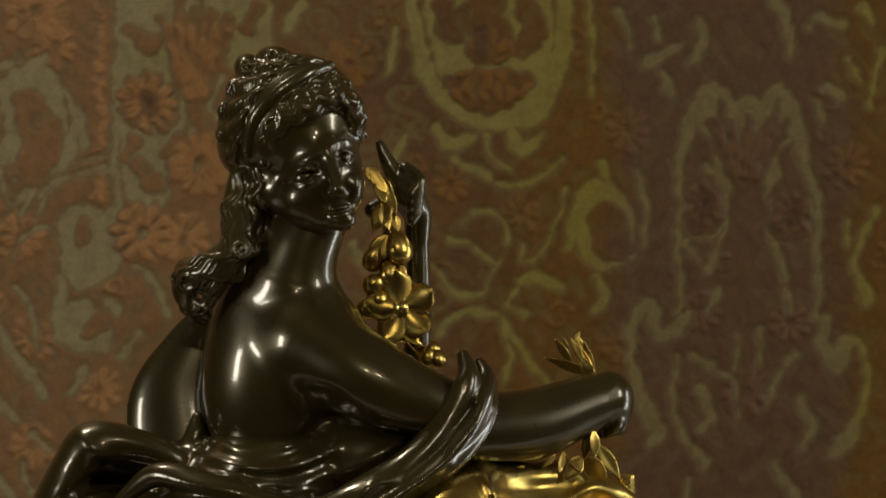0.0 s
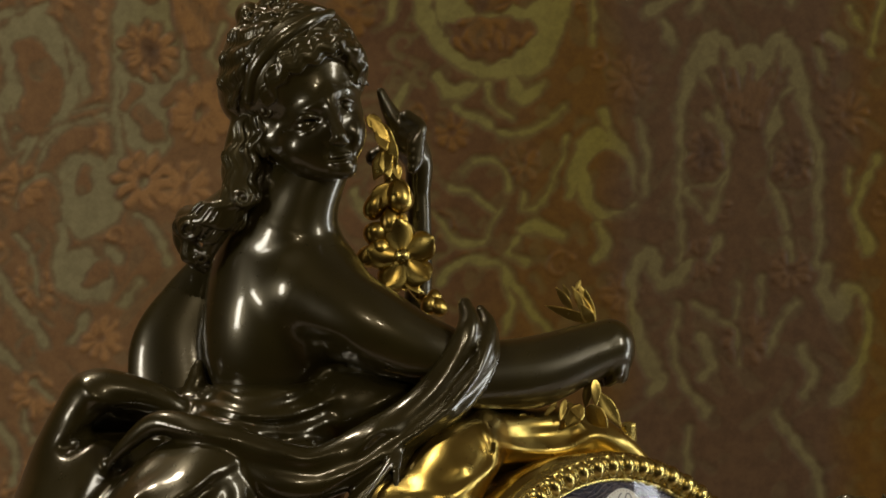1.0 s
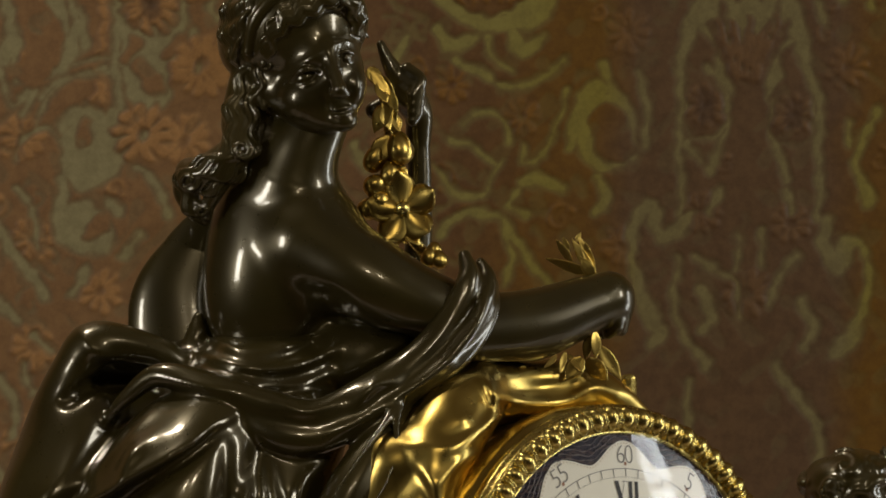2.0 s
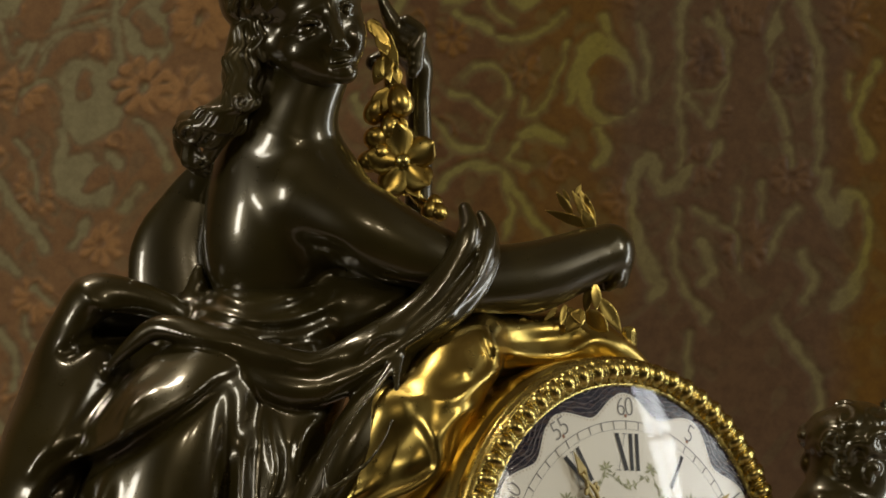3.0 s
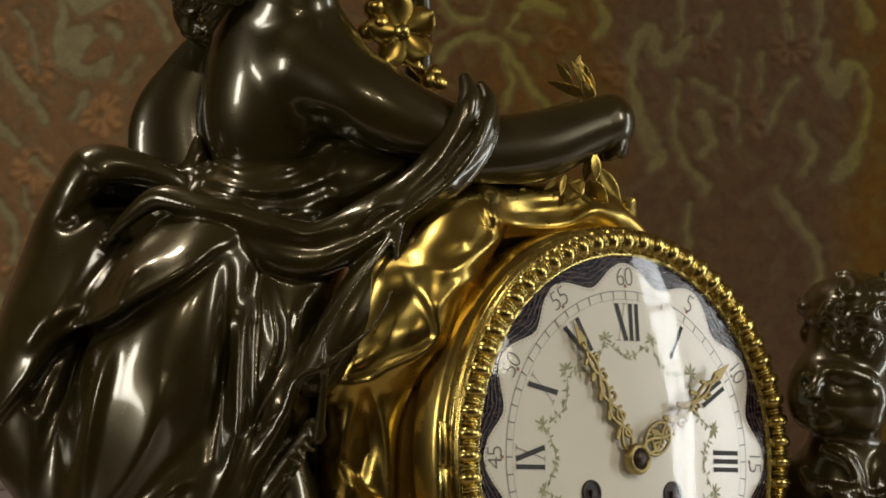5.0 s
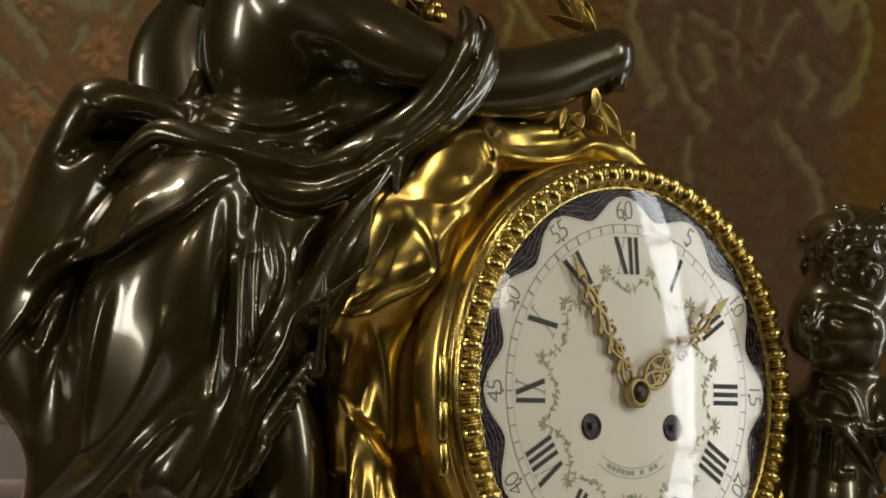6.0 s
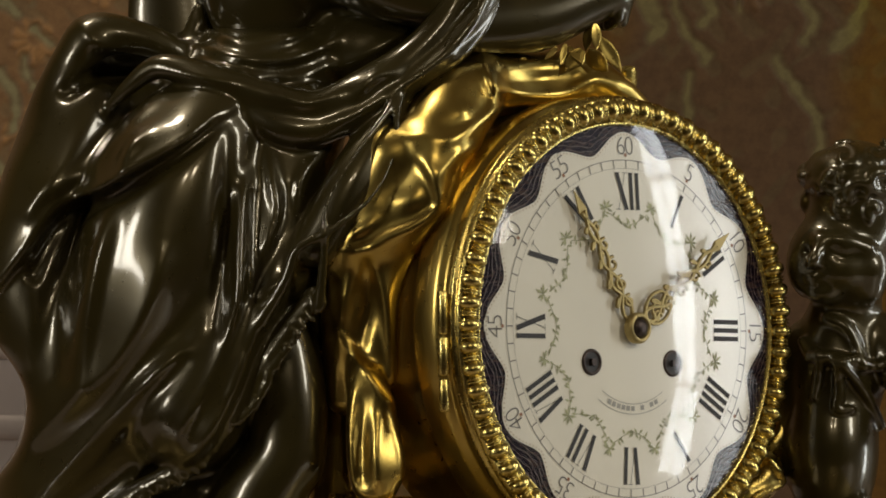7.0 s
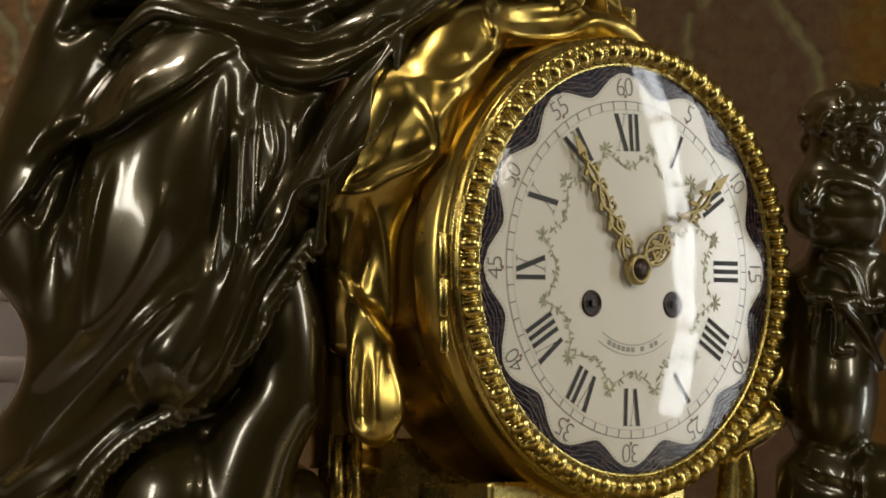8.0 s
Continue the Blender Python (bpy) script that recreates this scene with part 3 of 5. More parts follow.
def scroll(cu, cv, r, turns, width, start=0.0, hand=1):
    n = 9
    return [(cu + r * (1 - 0.75 * k / n) * math.cos(start + hand * turns * 6.28 * k / n), cv + r * (1 - 0.75 * k / n) * math.sin(start + hand * turns * 6.28 * k / n), width * (1 - 0.4 * k / n)) for k in range(n + 1)]


def leather_pattern(u, v):
    """How much of the raised brown motif (1) or of the olive ground (0) shows at each point; v from the figure's top line."""
    w = v - UP
    u = u + 2.5 * np.sin(w / 23.0 + 1) + 1.5 * np.sin(w / 9.0 + u / 31.0)
    w = w + 2.5 * np.sin(u / 27.0) + 1.5 * np.sin(u / 11.0 + w / 17.0)
    ground = [
        # arch with twin ovals
        [(1204, 560, 7), (1203, 440, 8), (1204, 330, 9), (1216, 240, 14), (1246, 200, 24), (1270, 165, 12), (1302, 202, 12), (1306, 235, 6)],
        [(1345, 235, 6), (1352, 202, 13), (1385, 170, 12), (1402, 222, 20), (1426, 290, 12), (1446, 370, 9), (1448, 470, 8), (1446, 570, 7)],
        [(1252, 305, 8), (1280, 350, 8), (1290, 392, 8), (1272, 450, 6), (1256, 482, 10)], [(1372, 318, 12), (1350, 362, 8), (1352, 402, 8), (1380, 452, 7), (1390, 505, 8)],
        [(1240, 238, 9), (1275, 262, 6)], [(1410, 250, 8), (1380, 270, 7)], [(1215, 440, 9), (1240, 470, 7)], [(1300, 390, 5), (1345, 384, 5)],
        # scroll beside the arch
        [(1012, 440, 9), (1014, 400, 11), (1028, 366, 14), (1060, 342, 16), (1090, 352, 8), (1110, 400, 9), (1120, 430, 10)], [(1070, 300, 9), (1082, 340, 9)], [(1132, 310, 6), (1142, 370, 7), (1144, 440, 6)],
        [(1002, 338, 4), (986, 400, 6), (958, 460, 6), (925, 470, 5), (930, 440, 4)], [(1095, 440, 8), (1120, 462, 10)],
        [(1046, 0, 6), (1048, 90, 6), (1052, 180, 4)], [(1098, 30, 8), (1112, 62, 6), (1116, 90, 5)], [(1150, 116, 14), (1180, 102, 12), (1205, 90, 8)], [(1176, 140, 6), (1188, 165, 12), (1194, 190, 5)],
        [(1242, 50, 10), (1240, 100, 10), (1222, 124, 8)], [(1378, 10, 14), (1392, 40, 12), (1398, 110, 9)], [(1432, 60, 7), (1450, 40, 8), (1490, 48, 10)], [(1530, 25, 12), (1545, 50, 6)], [(1470, 160, 9), (1490, 180, 12)], [(1446, 190, 8), (1456, 225, 8)],
        [(1160, 40, 6), (1165, 75, 5)], [(1500, 110, 6), (1525, 150, 8)], [(1560, 100, 8), (1540, 200, 6)], [(1550, 380, 10), (1515, 470, 8), (1535, 540, 14)], [(1500, 400, 6), (1505, 440, 6)],
        # urn medallion
        [(733, -40, 10), (736, 60, 14), (760, 140, 18), (810, 195, 20), (880, 226, 18), (945, 200, 26), (985, 130, 22), (1000, 40, 16), (1004, -40, 12)],
        [(812, 20, 8), (820, 70, 10), (800, 110, 8)], [(885, 30, 8), (900, 90, 10), (905, 130, 7)], [(940, 40, 8), (960, 70, 12), (930, 105, 8)],
        [(775, 238, 12), (800, 262, 14), (840, 250, 8)], [(900, 235, 10), (925, 270, 16), (960, 250, 8)], [(810, 290, 7), (850, 310, 8), (900, 340, 6), (960, 320, 6), (1000, 290, 9)],
        [(860, 250, 8), (875, 290, 6), (910, 310, 5)],
        # vines under it
        [(770, 475, 5), (800, 520, 8), (850, 530, 6), (870, 500, 5), (890, 470, 6)], [(820, 400, 5), (850, 380, 6), (890, 400, 5), (905, 440, 6)], [(920, 510, 8), (955, 500, 13), (992, 515, 10)],
        [(778, 600, 7), (800, 570, 9), (840, 558, 9), (890, 575, 8), (925, 630, 9), (955, 670, 8), (985, 700, 10)], [(895, 590, 6), (905, 640, 7), (890, 690, 6)], [(930, 560, 8), (900, 550, 7), (915, 520, 6)],
        [(1060, 500, 9), (1070, 540, 12), (1055, 560, 6)], [(880, 480, 5), (840, 440, 5), (800, 430, 6)],
        # lower palmette
        [(1150, 790, 10), (1165, 762, 16), (1130, 700, 14), (1118, 640, 9), (1126, 570, 12), (1150, 548, 14), (1172, 600, 12), (1200, 590, 16), (1222, 562, 10)],
        [(1465, 570, 9), (1460, 620, 14), (1480, 650, 16), (1500, 612, 14), (1526, 620, 8), (1534, 700, 8), (1510, 770, 14), (1478, 800, 16)],
        [(1230, 640, 8), (1260, 660, 8), (1300, 680, 6), (1310, 740, 6)], [(1410, 640, 8), (1380, 670, 8), (1360, 720, 6)], [(1240, 700, 12), (1262, 740, 10), (1240, 770, 8)], [(1420, 720, 12), (1440, 760, 10), (1420, 800, 9)],
        [(1200, 640, 6), (1192, 700, 8), (1210, 780, 8), (1250, 830, 10)], [(1310, 600, 6), (1300, 660, 5)], [(1350, 590, 6), (1345, 650, 5)], [(1270, 520, 9), (1256, 560, 6)], [(1390, 520, 9), (1400, 560, 6)],
        [(1370, 830, 8), (1400, 870, 10), (1440, 930, 10), (1450, 1010, 8)], [(1220, 860, 7), (1216, 950, 8), (1240, 1010, 10), (1300, 1030, 8)],
        # arched bands beside the tall flower panel
        [(66, 404, 3), (84, 352, 4), (130, 320, 4), (196, 312, 4)], [(44, 384, 3), (66, 330, 4), (120, 296, 4), (200, 288, 4)], [(30, 470, 3), (44, 430, 4), (80, 408, 4), (112, 430, 3)],
        # tall flower panel with its border
        [(240, 20, 30), (222, 110, 18), (210, 200, 10), (208, 300, 9), (212, 380, 9)], [(275, 20, 30), (250, 60, 22)], [(300, 60, 9), (285, 100, 12), (315, 120, 12), (330, 160, 9), (318, 220, 12), (290, 270, 14), (270, 300, 12)],
        [(345, 20, 16), (350, 50, 6)], [(400, 10, 22), (440, 40, 24), (470, 30, 20), (455, 80, 12)], [(225, 250, 14), (220, 300, 8)], [(235, 180, 6), (230, 220, 10)],
        [(340, 240, 8), (352, 300, 8), (330, 330, 8)], [(395, 150, 8), (372, 205, 7), (400, 230, 6)], [(510, 60, 10), (540, 20, 14)],
        [(15, 165, 18), (30, 230, 20), (10, 285, 18)], [(60, 130, 14), (85, 110, 8)], [(120, 170, 8), (135, 215, 10), (120, 280, 18), (80, 318, 8), (30, 330, 6)], [(150, 260, 10), (140, 200, 8)], [(0, 300, 8), (20, 370, 6), (60, 340, 8), (40, 390, 8)],
        [(110, 410, 10), (140, 380, 14), (170, 395, 16), (165, 440, 12)], [(200, 400, 22), (215, 440, 18), (190, 490, 14), (150, 500, 10)], [(70, 360, 5), (110, 325, 5), (190, 305, 5)],
        [(112, 500, 10), (110, 560, 14), (140, 610, 18), (180, 620, 10)], [(0, 580, 10), (28, 640, 12), (62, 680, 10), (80, 710, 9)], [(0, 720, 12), (30, 750, 9)], [(190, 540, 8), (210, 560, 10)], [(150, 660, 10), (130, 700, 8)],
        [(0, 130, 10), (40, 120, 7)], [(240, 480, 6), (270, 500, 8), (300, 560, 7)], [(220, 640, 9), (250, 600, 8)], [(30, 520, 6), (60, 560, 6), (70, 620, 5)], [(250, 430, 7), (280, 400, 6), (300, 430, 5)], [(60, 780, 8), (90, 800, 7)],
        [(0, 850, 9), (30, 900, 9), (20, 960, 8)], [(60, 880, 7), (40, 830, 6)], [(0, 1010, 8), (25, 1050, 8)], [(630, 440, 10), (650, 480, 8)], [(700, 300, 9), (720, 250, 7)], [(690, 140, 8), (700, 60, 7)],
    ]
    # open grounds behind the large flowers
    ground += [[(262, -20, 52), (262, 110, 58), (264, 260, 54), (262, 340, 40)], [(420, -20, 62), (440, 90, 46)], [(868, -20, 118), (870, 70, 112), (878, 130, 88)], [(1324, 215, 40), (1324, 300, 60)], [(60, 180, 60), (70, 270, 55)], [(160, 430, 50), (150, 480, 40)],
               [(140, 580, 46), (170, 600, 36)], [(1245, 370, 44), (1250, 390, 44)], [(1400, 385, 44), (1398, 400, 44)], [(1070, 400, 56), (1075, 440, 50)]]
    cover = strokes(u, w, [[(a, b, r + 1) for a, b, r in row] for row in ground], 12.0)
    over = flower(266, 190, 56, 11) + flower(360, 310, 62, 12, 0.2) + flower(255, 420, 56, 10, 0.1) + flower(70, 30, 66, 12) + [[(266, 180, 30), (266, 200, 30)], [(1245, 352, 33), (1245, 392, 35)], [(1400, 362, 33), (1400, 405, 37)], [(868, -30, 40), (866, 40, 30), (868, 80, 46)], [(800, 150, 14), (868, 172, 40), (936, 150, 14)],
                                                                                                                    [(790, 20, 20), (800, 60, 26), (830, 20, 10)], [(935, 10, 20), (945, 60, 24), (920, 100, 14)], [(1324, 330, 26), (1324, 420, 34), (1324, 520, 26)], [(60, 215, 34), (80, 260, 36), (60, 310, 30)], [(40, 190, 16), (70, 185, 14)], [(1075, 400, 34), (1090, 440, 34)],
                                                                                                                    [(150, 400, 12), (150, 430, 14)], [(180, 580, 20), (160, 600, 8)], [(250, 300, 16), (275, 330, 20)], [(440, 60, 12), (460, 20, 14)], [(230, 60, 10), (262, 86, 18), (290, 70, 8)], [(228, 290, 10), (240, 260, 16)], [(300, 275, 12), (318, 250, 10)]]
    over += [[(350 + 30 * k, 30 + 6 * abs(k), 8), (350 + 20 * k, 90, 15), (352 + 8 * k, 180, 10)] for k in range(-2, 3)]
    over += [[(1324 + 34 * k, 212 + 8 * abs(k), 5), (1324 + 22 * k, 262, 13), (1324 + 9 * k, 330, 9)] for k in range(-2, 3)]
    cover = cover * (1 - strokes(u, w, over, 9.0))
    # open scrollwork on the rest of the panels
    rows = []
    rnd = random.Random(11)
    for k in range(26):
        rows.append(scroll(rnd.uniform(560, 780), rnd.uniform(-60, 700), rnd.uniform(22, 40), 0.9, 4.5, rnd.uniform(0, 6), rnd.choice((1, -1))))
    for k in range(22):
        rows.append(scroll(rnd.uniform(-30, 210), rnd.uniform(-60, 1080), rnd.uniform(18, 32), 0.9, 4.0, rnd.uniform(0, 6), rnd.choice((1, -1))))
    cover = np.maximum(cover, 0.5 * strokes(u, w, rows, 8.0))
    rows = []
    for k in range(150):
        lo, hi, t0, t1 = ((1040, 1580, -40, 320), (1040, 1580, 520, 1060), (770, 1060, 240, 820), (540, 780, -40, 640))[k % 4]
        rows.append(scroll(rnd.uniform(lo, hi), rnd.uniform(t0, t1), rnd.uniform(12, 28), rnd.uniform(0.2, 0.6), rnd.uniform(4, 8), rnd.uniform(0, 6), rnd.choice((1, -1)))[:6])
    cover = np.maximum(cover, np.where(u > 1040, 0.24, 0.4) * strokes(u, w, rows, 12.0))
    vine = np.sin(u / 19.0 + 2.2 * np.sin(w / 33.0)) * np.sin(w / 24.0 + 2.2 * np.sin(u / 37.0))
    cover = np.maximum(cover, 0.22 * np.clip((vine - 0.42) / 0.22, 0, 1))
    # petals, eyes and dots worked into the brown
    petals = flower(266, 190, 48, 10) + flower(360, 300, 56, 12, 0.2) + flower(255, 420, 52, 10, 0.1) + flower(70, 30, 60, 12) + flower(1245, 372, 36, 9) + flower(1402, 388, 36, 9) + flower(860, 120, 55, 9)
    for cu, cv, q, n in ((100, 90, 40, 9), (40, 430, 44, 10), (60, 610, 40, 9), (330, 430, 44, 11), (180, 700, 38, 9), (620, 120, 46, 11), (590, 300, 40, 9), (690, 420, 38, 9), (700, 30, 40, 10), (60, 800, 42, 10), (40, 960, 40, 9), (800, 330, 34, 8), (920, 390, 34, 8), (1110, 240, 40, 9), (1500, 300, 40, 9), (1240, 560, 36, 9), (1400, 580, 36, 9), (1320, 700, 44, 10), (1100, 620, 36, 9)):
        petals += flower(cu, cv, q, n, 0.3 * n)
    petals += [[(340 + 22 * k, 60 - 4 * abs(k), 7), (345 + 14 * k, 120, 10), (352 + 6 * k, 180, 6)] for k in range(-2, 3)]
    petals += [[(1320 + 26 * k, 215 + 6 * abs(k), 6), (1322 + 16 * k, 265, 10), (1323 + 8 * k, 320, 6)] for k in range(-2, 3)]
    petals += [[(780 + 26 * k, 165 + 6 * (k % 2), 8), (795 + 22 * k, 185, 7)] for k in range(7)]
    for k in range(40):
        petals.append(scroll(rnd.uniform(-20, 1600), rnd.uniform(-60, 1060), rnd.uniform(14, 30), 1.0, 4.0, rnd.uniform(0, 6), rnd.choice((1, -1))))
    petals += [[(178 + 6 * math.sin(k), 20 + 26 * k, 7), (182, 30 + 26 * k, 7)] for k in range(16)]
    relief = strokes(u, w, petals, 8.0)
    eyes = strokes(u, w, [[(266, 186, 18), (266, 200, 18)], [(1245, 360, 16), (1245, 385, 16)], [(1402, 376, 16), (1402, 400, 16)], [(850, 70, 14), (850, 110, 10)]], 12.0)
    rim = np.clip(4 * cover * (1 - cover) + 1.6 * relief * (1 - relief) * (1 - cover), 0, 1)
    return 1 - cover, relief * (1 - cover), np.clip(eyes + 0.4 * rim, 0, 1)


def build_leather(nt, p, make, link):
    def attr(name):
        a = make("ShaderNodeAttribute")
        a.attribute_name = name
        return a.outputs["Fac"]

    def mixed(fac, a, b, strength=1.0):
        m = make("ShaderNodeMix")
        m.data_type = "RGBA"
        if strength != 1.0:
            s = make("ShaderNodeMath")
            s.operation, s.inputs[1].default_value = "MULTIPLY", strength
            link(fac, s.inputs[0])
            fac = s.outputs[0]
        link(fac, m.inputs[0])
        for k, val in ((6, a), (7, b)):
            if isinstance(val, tuple):
                m.inputs[k].default_value = (*val, 1)
            else:
                link(val, m.inputs[k])
        return m.outputs[2]
    fine = noise_tex(make, link, nt, 150.0, 6, 0.7)
    co, mp, nz = make("ShaderNodeTexCoord"), make("ShaderNodeMapping"), make("ShaderNodeTexNoise")
    mp.inputs["Scale"].default_value = (8.0, 1.0, 1.6)
    nz.inputs["Scale"].default_value, nz.inputs["Detail"].default_value = 1.0, 3.0
    link(co.outputs["Object"], mp.inputs[0]), link(mp.outputs[0], nz.inputs["Vector"])
    broad = nz.outputs["Fac"]
    ground = ramp(make, link, broad, [(0.3, (0.185, 0.15, 0.022)), (0.7, (0.20, 0.175, 0.06))])
    brown = ramp(make, link, broad, [(0.38, (0.125, 0.060, 0.006)), (0.62, (0.105, 0.052, 0.020))])
    # light from the left painted in: paler, greyer colours on that side
    ground = mixed(attr("left_light"), ground, (0.225, 0.195, 0.10))
    brown = mixed(attr("left_light"), brown, (0.195, 0.108, 0.046))
    # one upright band of the covering is greyer
    ground = mixed(attr("grey_band"), ground, (0.150, 0.122, 0.068))
    brown = mixed(attr("grey_band"), brown, (0.090, 0.054, 0.034))
    col = mixed(attr("motif"), ground, brown)
    # the raised motif gets the same painted brightening on the left
    col = mixed(attr("relief"), col, mixed(attr("grey_band"), mixed(attr("left_light"), (0.175, 0.084, 0.014), (0.31, 0.165, 0.062)), (0.11, 0.065, 0.038)), 0.85)
    col = mixed(attr("eye"), col, (0.062, 0.035, 0.02), 0.7)
    dirt = ramp(make, link, fine, [(0.36, (0.55, 0.5, 0.5)), (0.62, (1.0, 1.0, 1.0))])
    m = make("ShaderNodeMix")
    m.data_type, m.blend_type = "RGBA", "MULTIPLY"
    m.inputs[0].default_value = 0.5
    link(col, m.inputs[6]), link(dirt, m.inputs[7])
    link(m.outputs[2], p.inputs["Base Color"])
    p.inputs["Roughness"].default_value = 0.5
    p.inputs["Specular IOR Level"].default_value = 0.2


LEATHER = material("stamped_leather", build_leather)


def wall_covering():
    fx = np.arange(-0.262, 0.2621, 0.00105)
    fz = np.arange(1.395, 1.945, 0.00105)
    xs = np.concatenate([np.linspace(-2.58, fx[0] - 0.02, 20), fx, np.linspace(fx[-1] + 0.02, 2.08, 20)])
    zs = np.concatenate([np.linspace(0.0, fz[0] - 0.02, 16), fz, np.linspace(fz[-1] + 0.02, 3.2, 16)])
    X, Z = np.meshgrid(xs, zs, indexing="ij")
    e = np.arctan((Z - EYE) / WALL_Y)
    U, V = 784 + X * FOCAL * np.cos(e) / WALL_Y, 441 - (e - math.radians(TILT)) * FOCAL
    motif, relief, eyes = leather_pattern(U.astype(np.float32), V.astype(np.float32))
    Y = WALL_Y - 0.004 - 0.0004 * motif - 0.0008 * relief + 0.0005 * eyes
    nx, nz = len(xs), len(zs)
    i = np.arange(nx * nz, dtype=np.int32).reshape(nx, nz)
    quads = np.stack([i[:-1, :-1], i[1:, :-1], i[1:, 1:], i[:-1, 1:]], -1).reshape(-1, 4)
    me = bpy.data.meshes.new("wall_covering")
    me.vertices.add(nx * nz), me.loops.add(4 * len(quads)), me.polygons.add(len(quads))
    me.vertices.foreach_set("co", np.stack([X, Y, Z], -1).astype(np.float32).ravel())
    me.loops.foreach_set("vertex_index", quads.ravel())
    me.polygons.foreach_set("loop_start", np.arange(0, 4 * len(quads), 4, dtype=np.int32))
    me.polygons.foreach_set("use_smooth", np.ones(len(quads), bool))
    me.update(calc_edges=True)
    # mask for the painted left-hand light, fading towards the middle
    left_light = np.clip((760 - U + 60 * np.sin(V / 90.0) + 40 * np.sin(V / 37.0 + U / 60.0)) / 520, 0, 1)
    edge = U + 14 * np.sin(V / 70.0) + 8 * np.sin(V / 23.0)
    grey = 0.7 * np.clip((edge - 1050) / 70, 0, 1) * np.clip((1530 - edge) / 60, 0, 1)
    for name, val in (("motif", motif), ("relief", relief), ("eye", eyes), ("left_light", left_light), ("grey_band", grey)):
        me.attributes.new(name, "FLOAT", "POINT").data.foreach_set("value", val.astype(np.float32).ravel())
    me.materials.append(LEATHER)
    return me


slab("wall_north", (-2.6, WALL_Y, -0.12), (2.1, WALL_Y + 0.12, 3.32), DARK_ROOM, "wall that carries the stamped leather covering", "wall")
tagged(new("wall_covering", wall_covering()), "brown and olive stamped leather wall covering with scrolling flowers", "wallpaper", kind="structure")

# ---- unseen side window: glazing bars and parted curtains, added to shape its reflection ----
def curtain(y0, y1, seed):
    rnd = random.Random(seed)
    verts, faces, n, m = [], [], 26, 30
    for j in range(m + 1):
        z = 0.35 + 2.3 * j / m
        for i in range(n + 1):
            t = i / n
            y = y0 + (y1 - y0) * t + (0.03 * math.sin(5 * z + seed) + 0.02 * math.sin(13 * z + 2 * seed)) * t
            verts.append((2.0 + 0.02 * math.sin(34 * t + 0.6 * math.sin(3 * z)), y, z))
    faces = [(j * (n + 1) + i, j * (n + 1) + i + 1, (j + 1) * (n + 1) + i + 1, (j + 1) * (n + 1) + i) for j in range(m) for i in range(n)]
    return mesh_from("curtain", verts, faces, DARK_ROOM)


for y0, y1, k in ((2.5, 2.93, 1), (3.30, 3.13, 2)):
    ob = tagged(new("curtain", curtain(y0, y1, k)), "unseen dim curtain added to narrow the window light", "curtain", "parted curtains")
    sol = ob.modifiers.new("thickness", "SOLIDIFY")
    sol.thickness = 0.006
bm = bmesh.new()
for z in (0.95, 1.38, 1.81, 2.24):
    box(bm, (2.03, 2.7, z - 0.012), (2.05, 3.25, z + 0.012))
for y in (3.03,):
    box(bm, (2.028, y - 0.008, 0.5), (2.052, y + 0.008, 2.6))
tagged(part("window_1", bm, PLASTER, None, smooth=False), "unseen pale glazing bars added to break up the window light", "window", kind="structure")

# ---- chimneypiece that carries the clock ----
BASE_Z, SHELF_Z = float(place(0, 950, -100)[2]), float(place(0, 1180, 0)[2])
bm = bmesh.new()
box(bm, (-0.62, 2.55, SHELF_Z - 0.05), (0.62, WALL_Y - 0.01, SHELF_Z), 0.006)
tagged(part("mantel_shelf", bm, MARBLE, None, smooth=False), "pale marble mantel shelf under the clock", "shelf", kind="structure")
bm = bmesh.new()
box(bm, (-0.52, 2.65, 0.0), (0.52, WALL_Y - 0.01, SHELF_Z - 0.05), 0.004)
tagged(part("chimneypiece", bm, MARBLE, None, smooth=False), "pale marble chimneypiece below the shelf", "fireplace", kind="structure")
# pale carved marble upright beside the clock
def marble_upright():
    bm = bmesh.new()
    a, b = spot(-160, 1050, 700), spot(66, 420, 700)
    box(bm, (a.x, a.y, SHELF_Z), (b.x, a.y + 0.05, b.z), 0.004)
    for k in range(5):
        z = SHELF_Z + (b.z - SHELF_Z) * (0.12 + 0.19 * k)
        box(bm, (a.x - 0.002, a.y - 0.004, z - 0.006), (b.x - 0.003, a.y + 0.01, z + 0.006), 0.0035)
    return tagged(part("marble_upright", bm, MARBLE, None), "pale pinkish carved marble block standing behind the statue", "ornament")


marble_upright()


# ---- the clock ----
def tube(bm, pts, radius, sides=8, flat=1.0, axis=1):
    """A round bar along points; radius is one number or one for each point."""
    pts = [Vector(p) for p in pts]
    rad = [radius] * len(pts) if np.isscalar(radius) else radius
    rings = []
    for i, p in enumerate(pts):
        t = (pts[min(i + 1, len(pts) - 1)] - pts[max(i - 1, 0)]).normalized()
        s = t.cross(Vector((0, 1, 0)))
        s = s.normalized() if s.length > 1e-4 else Vector((1, 0, 0))
        w = s.cross(t)
        rings.append([bm.verts.new(p + rad[i] * (math.cos(2 * math.pi * k / sides) * s + flat * math.sin(2 * math.pi * k / sides) * w)) for k in range(sides)])
    for a, b in zip(rings[:-1], rings[1:]):
        for k in range(sides):
            bm.faces.new((a[k], a[(k + 1) % sides], b[(k + 1) % sides], b[k]))
    bm.faces.new(rings[0][::-1]), bm.faces.new(rings[-1])
    return bm


DIAL = Matrix.Translation(spot(1107.0, 478, 0)) @ pose(0, 0, 0, 0, -1.15, 43.2)
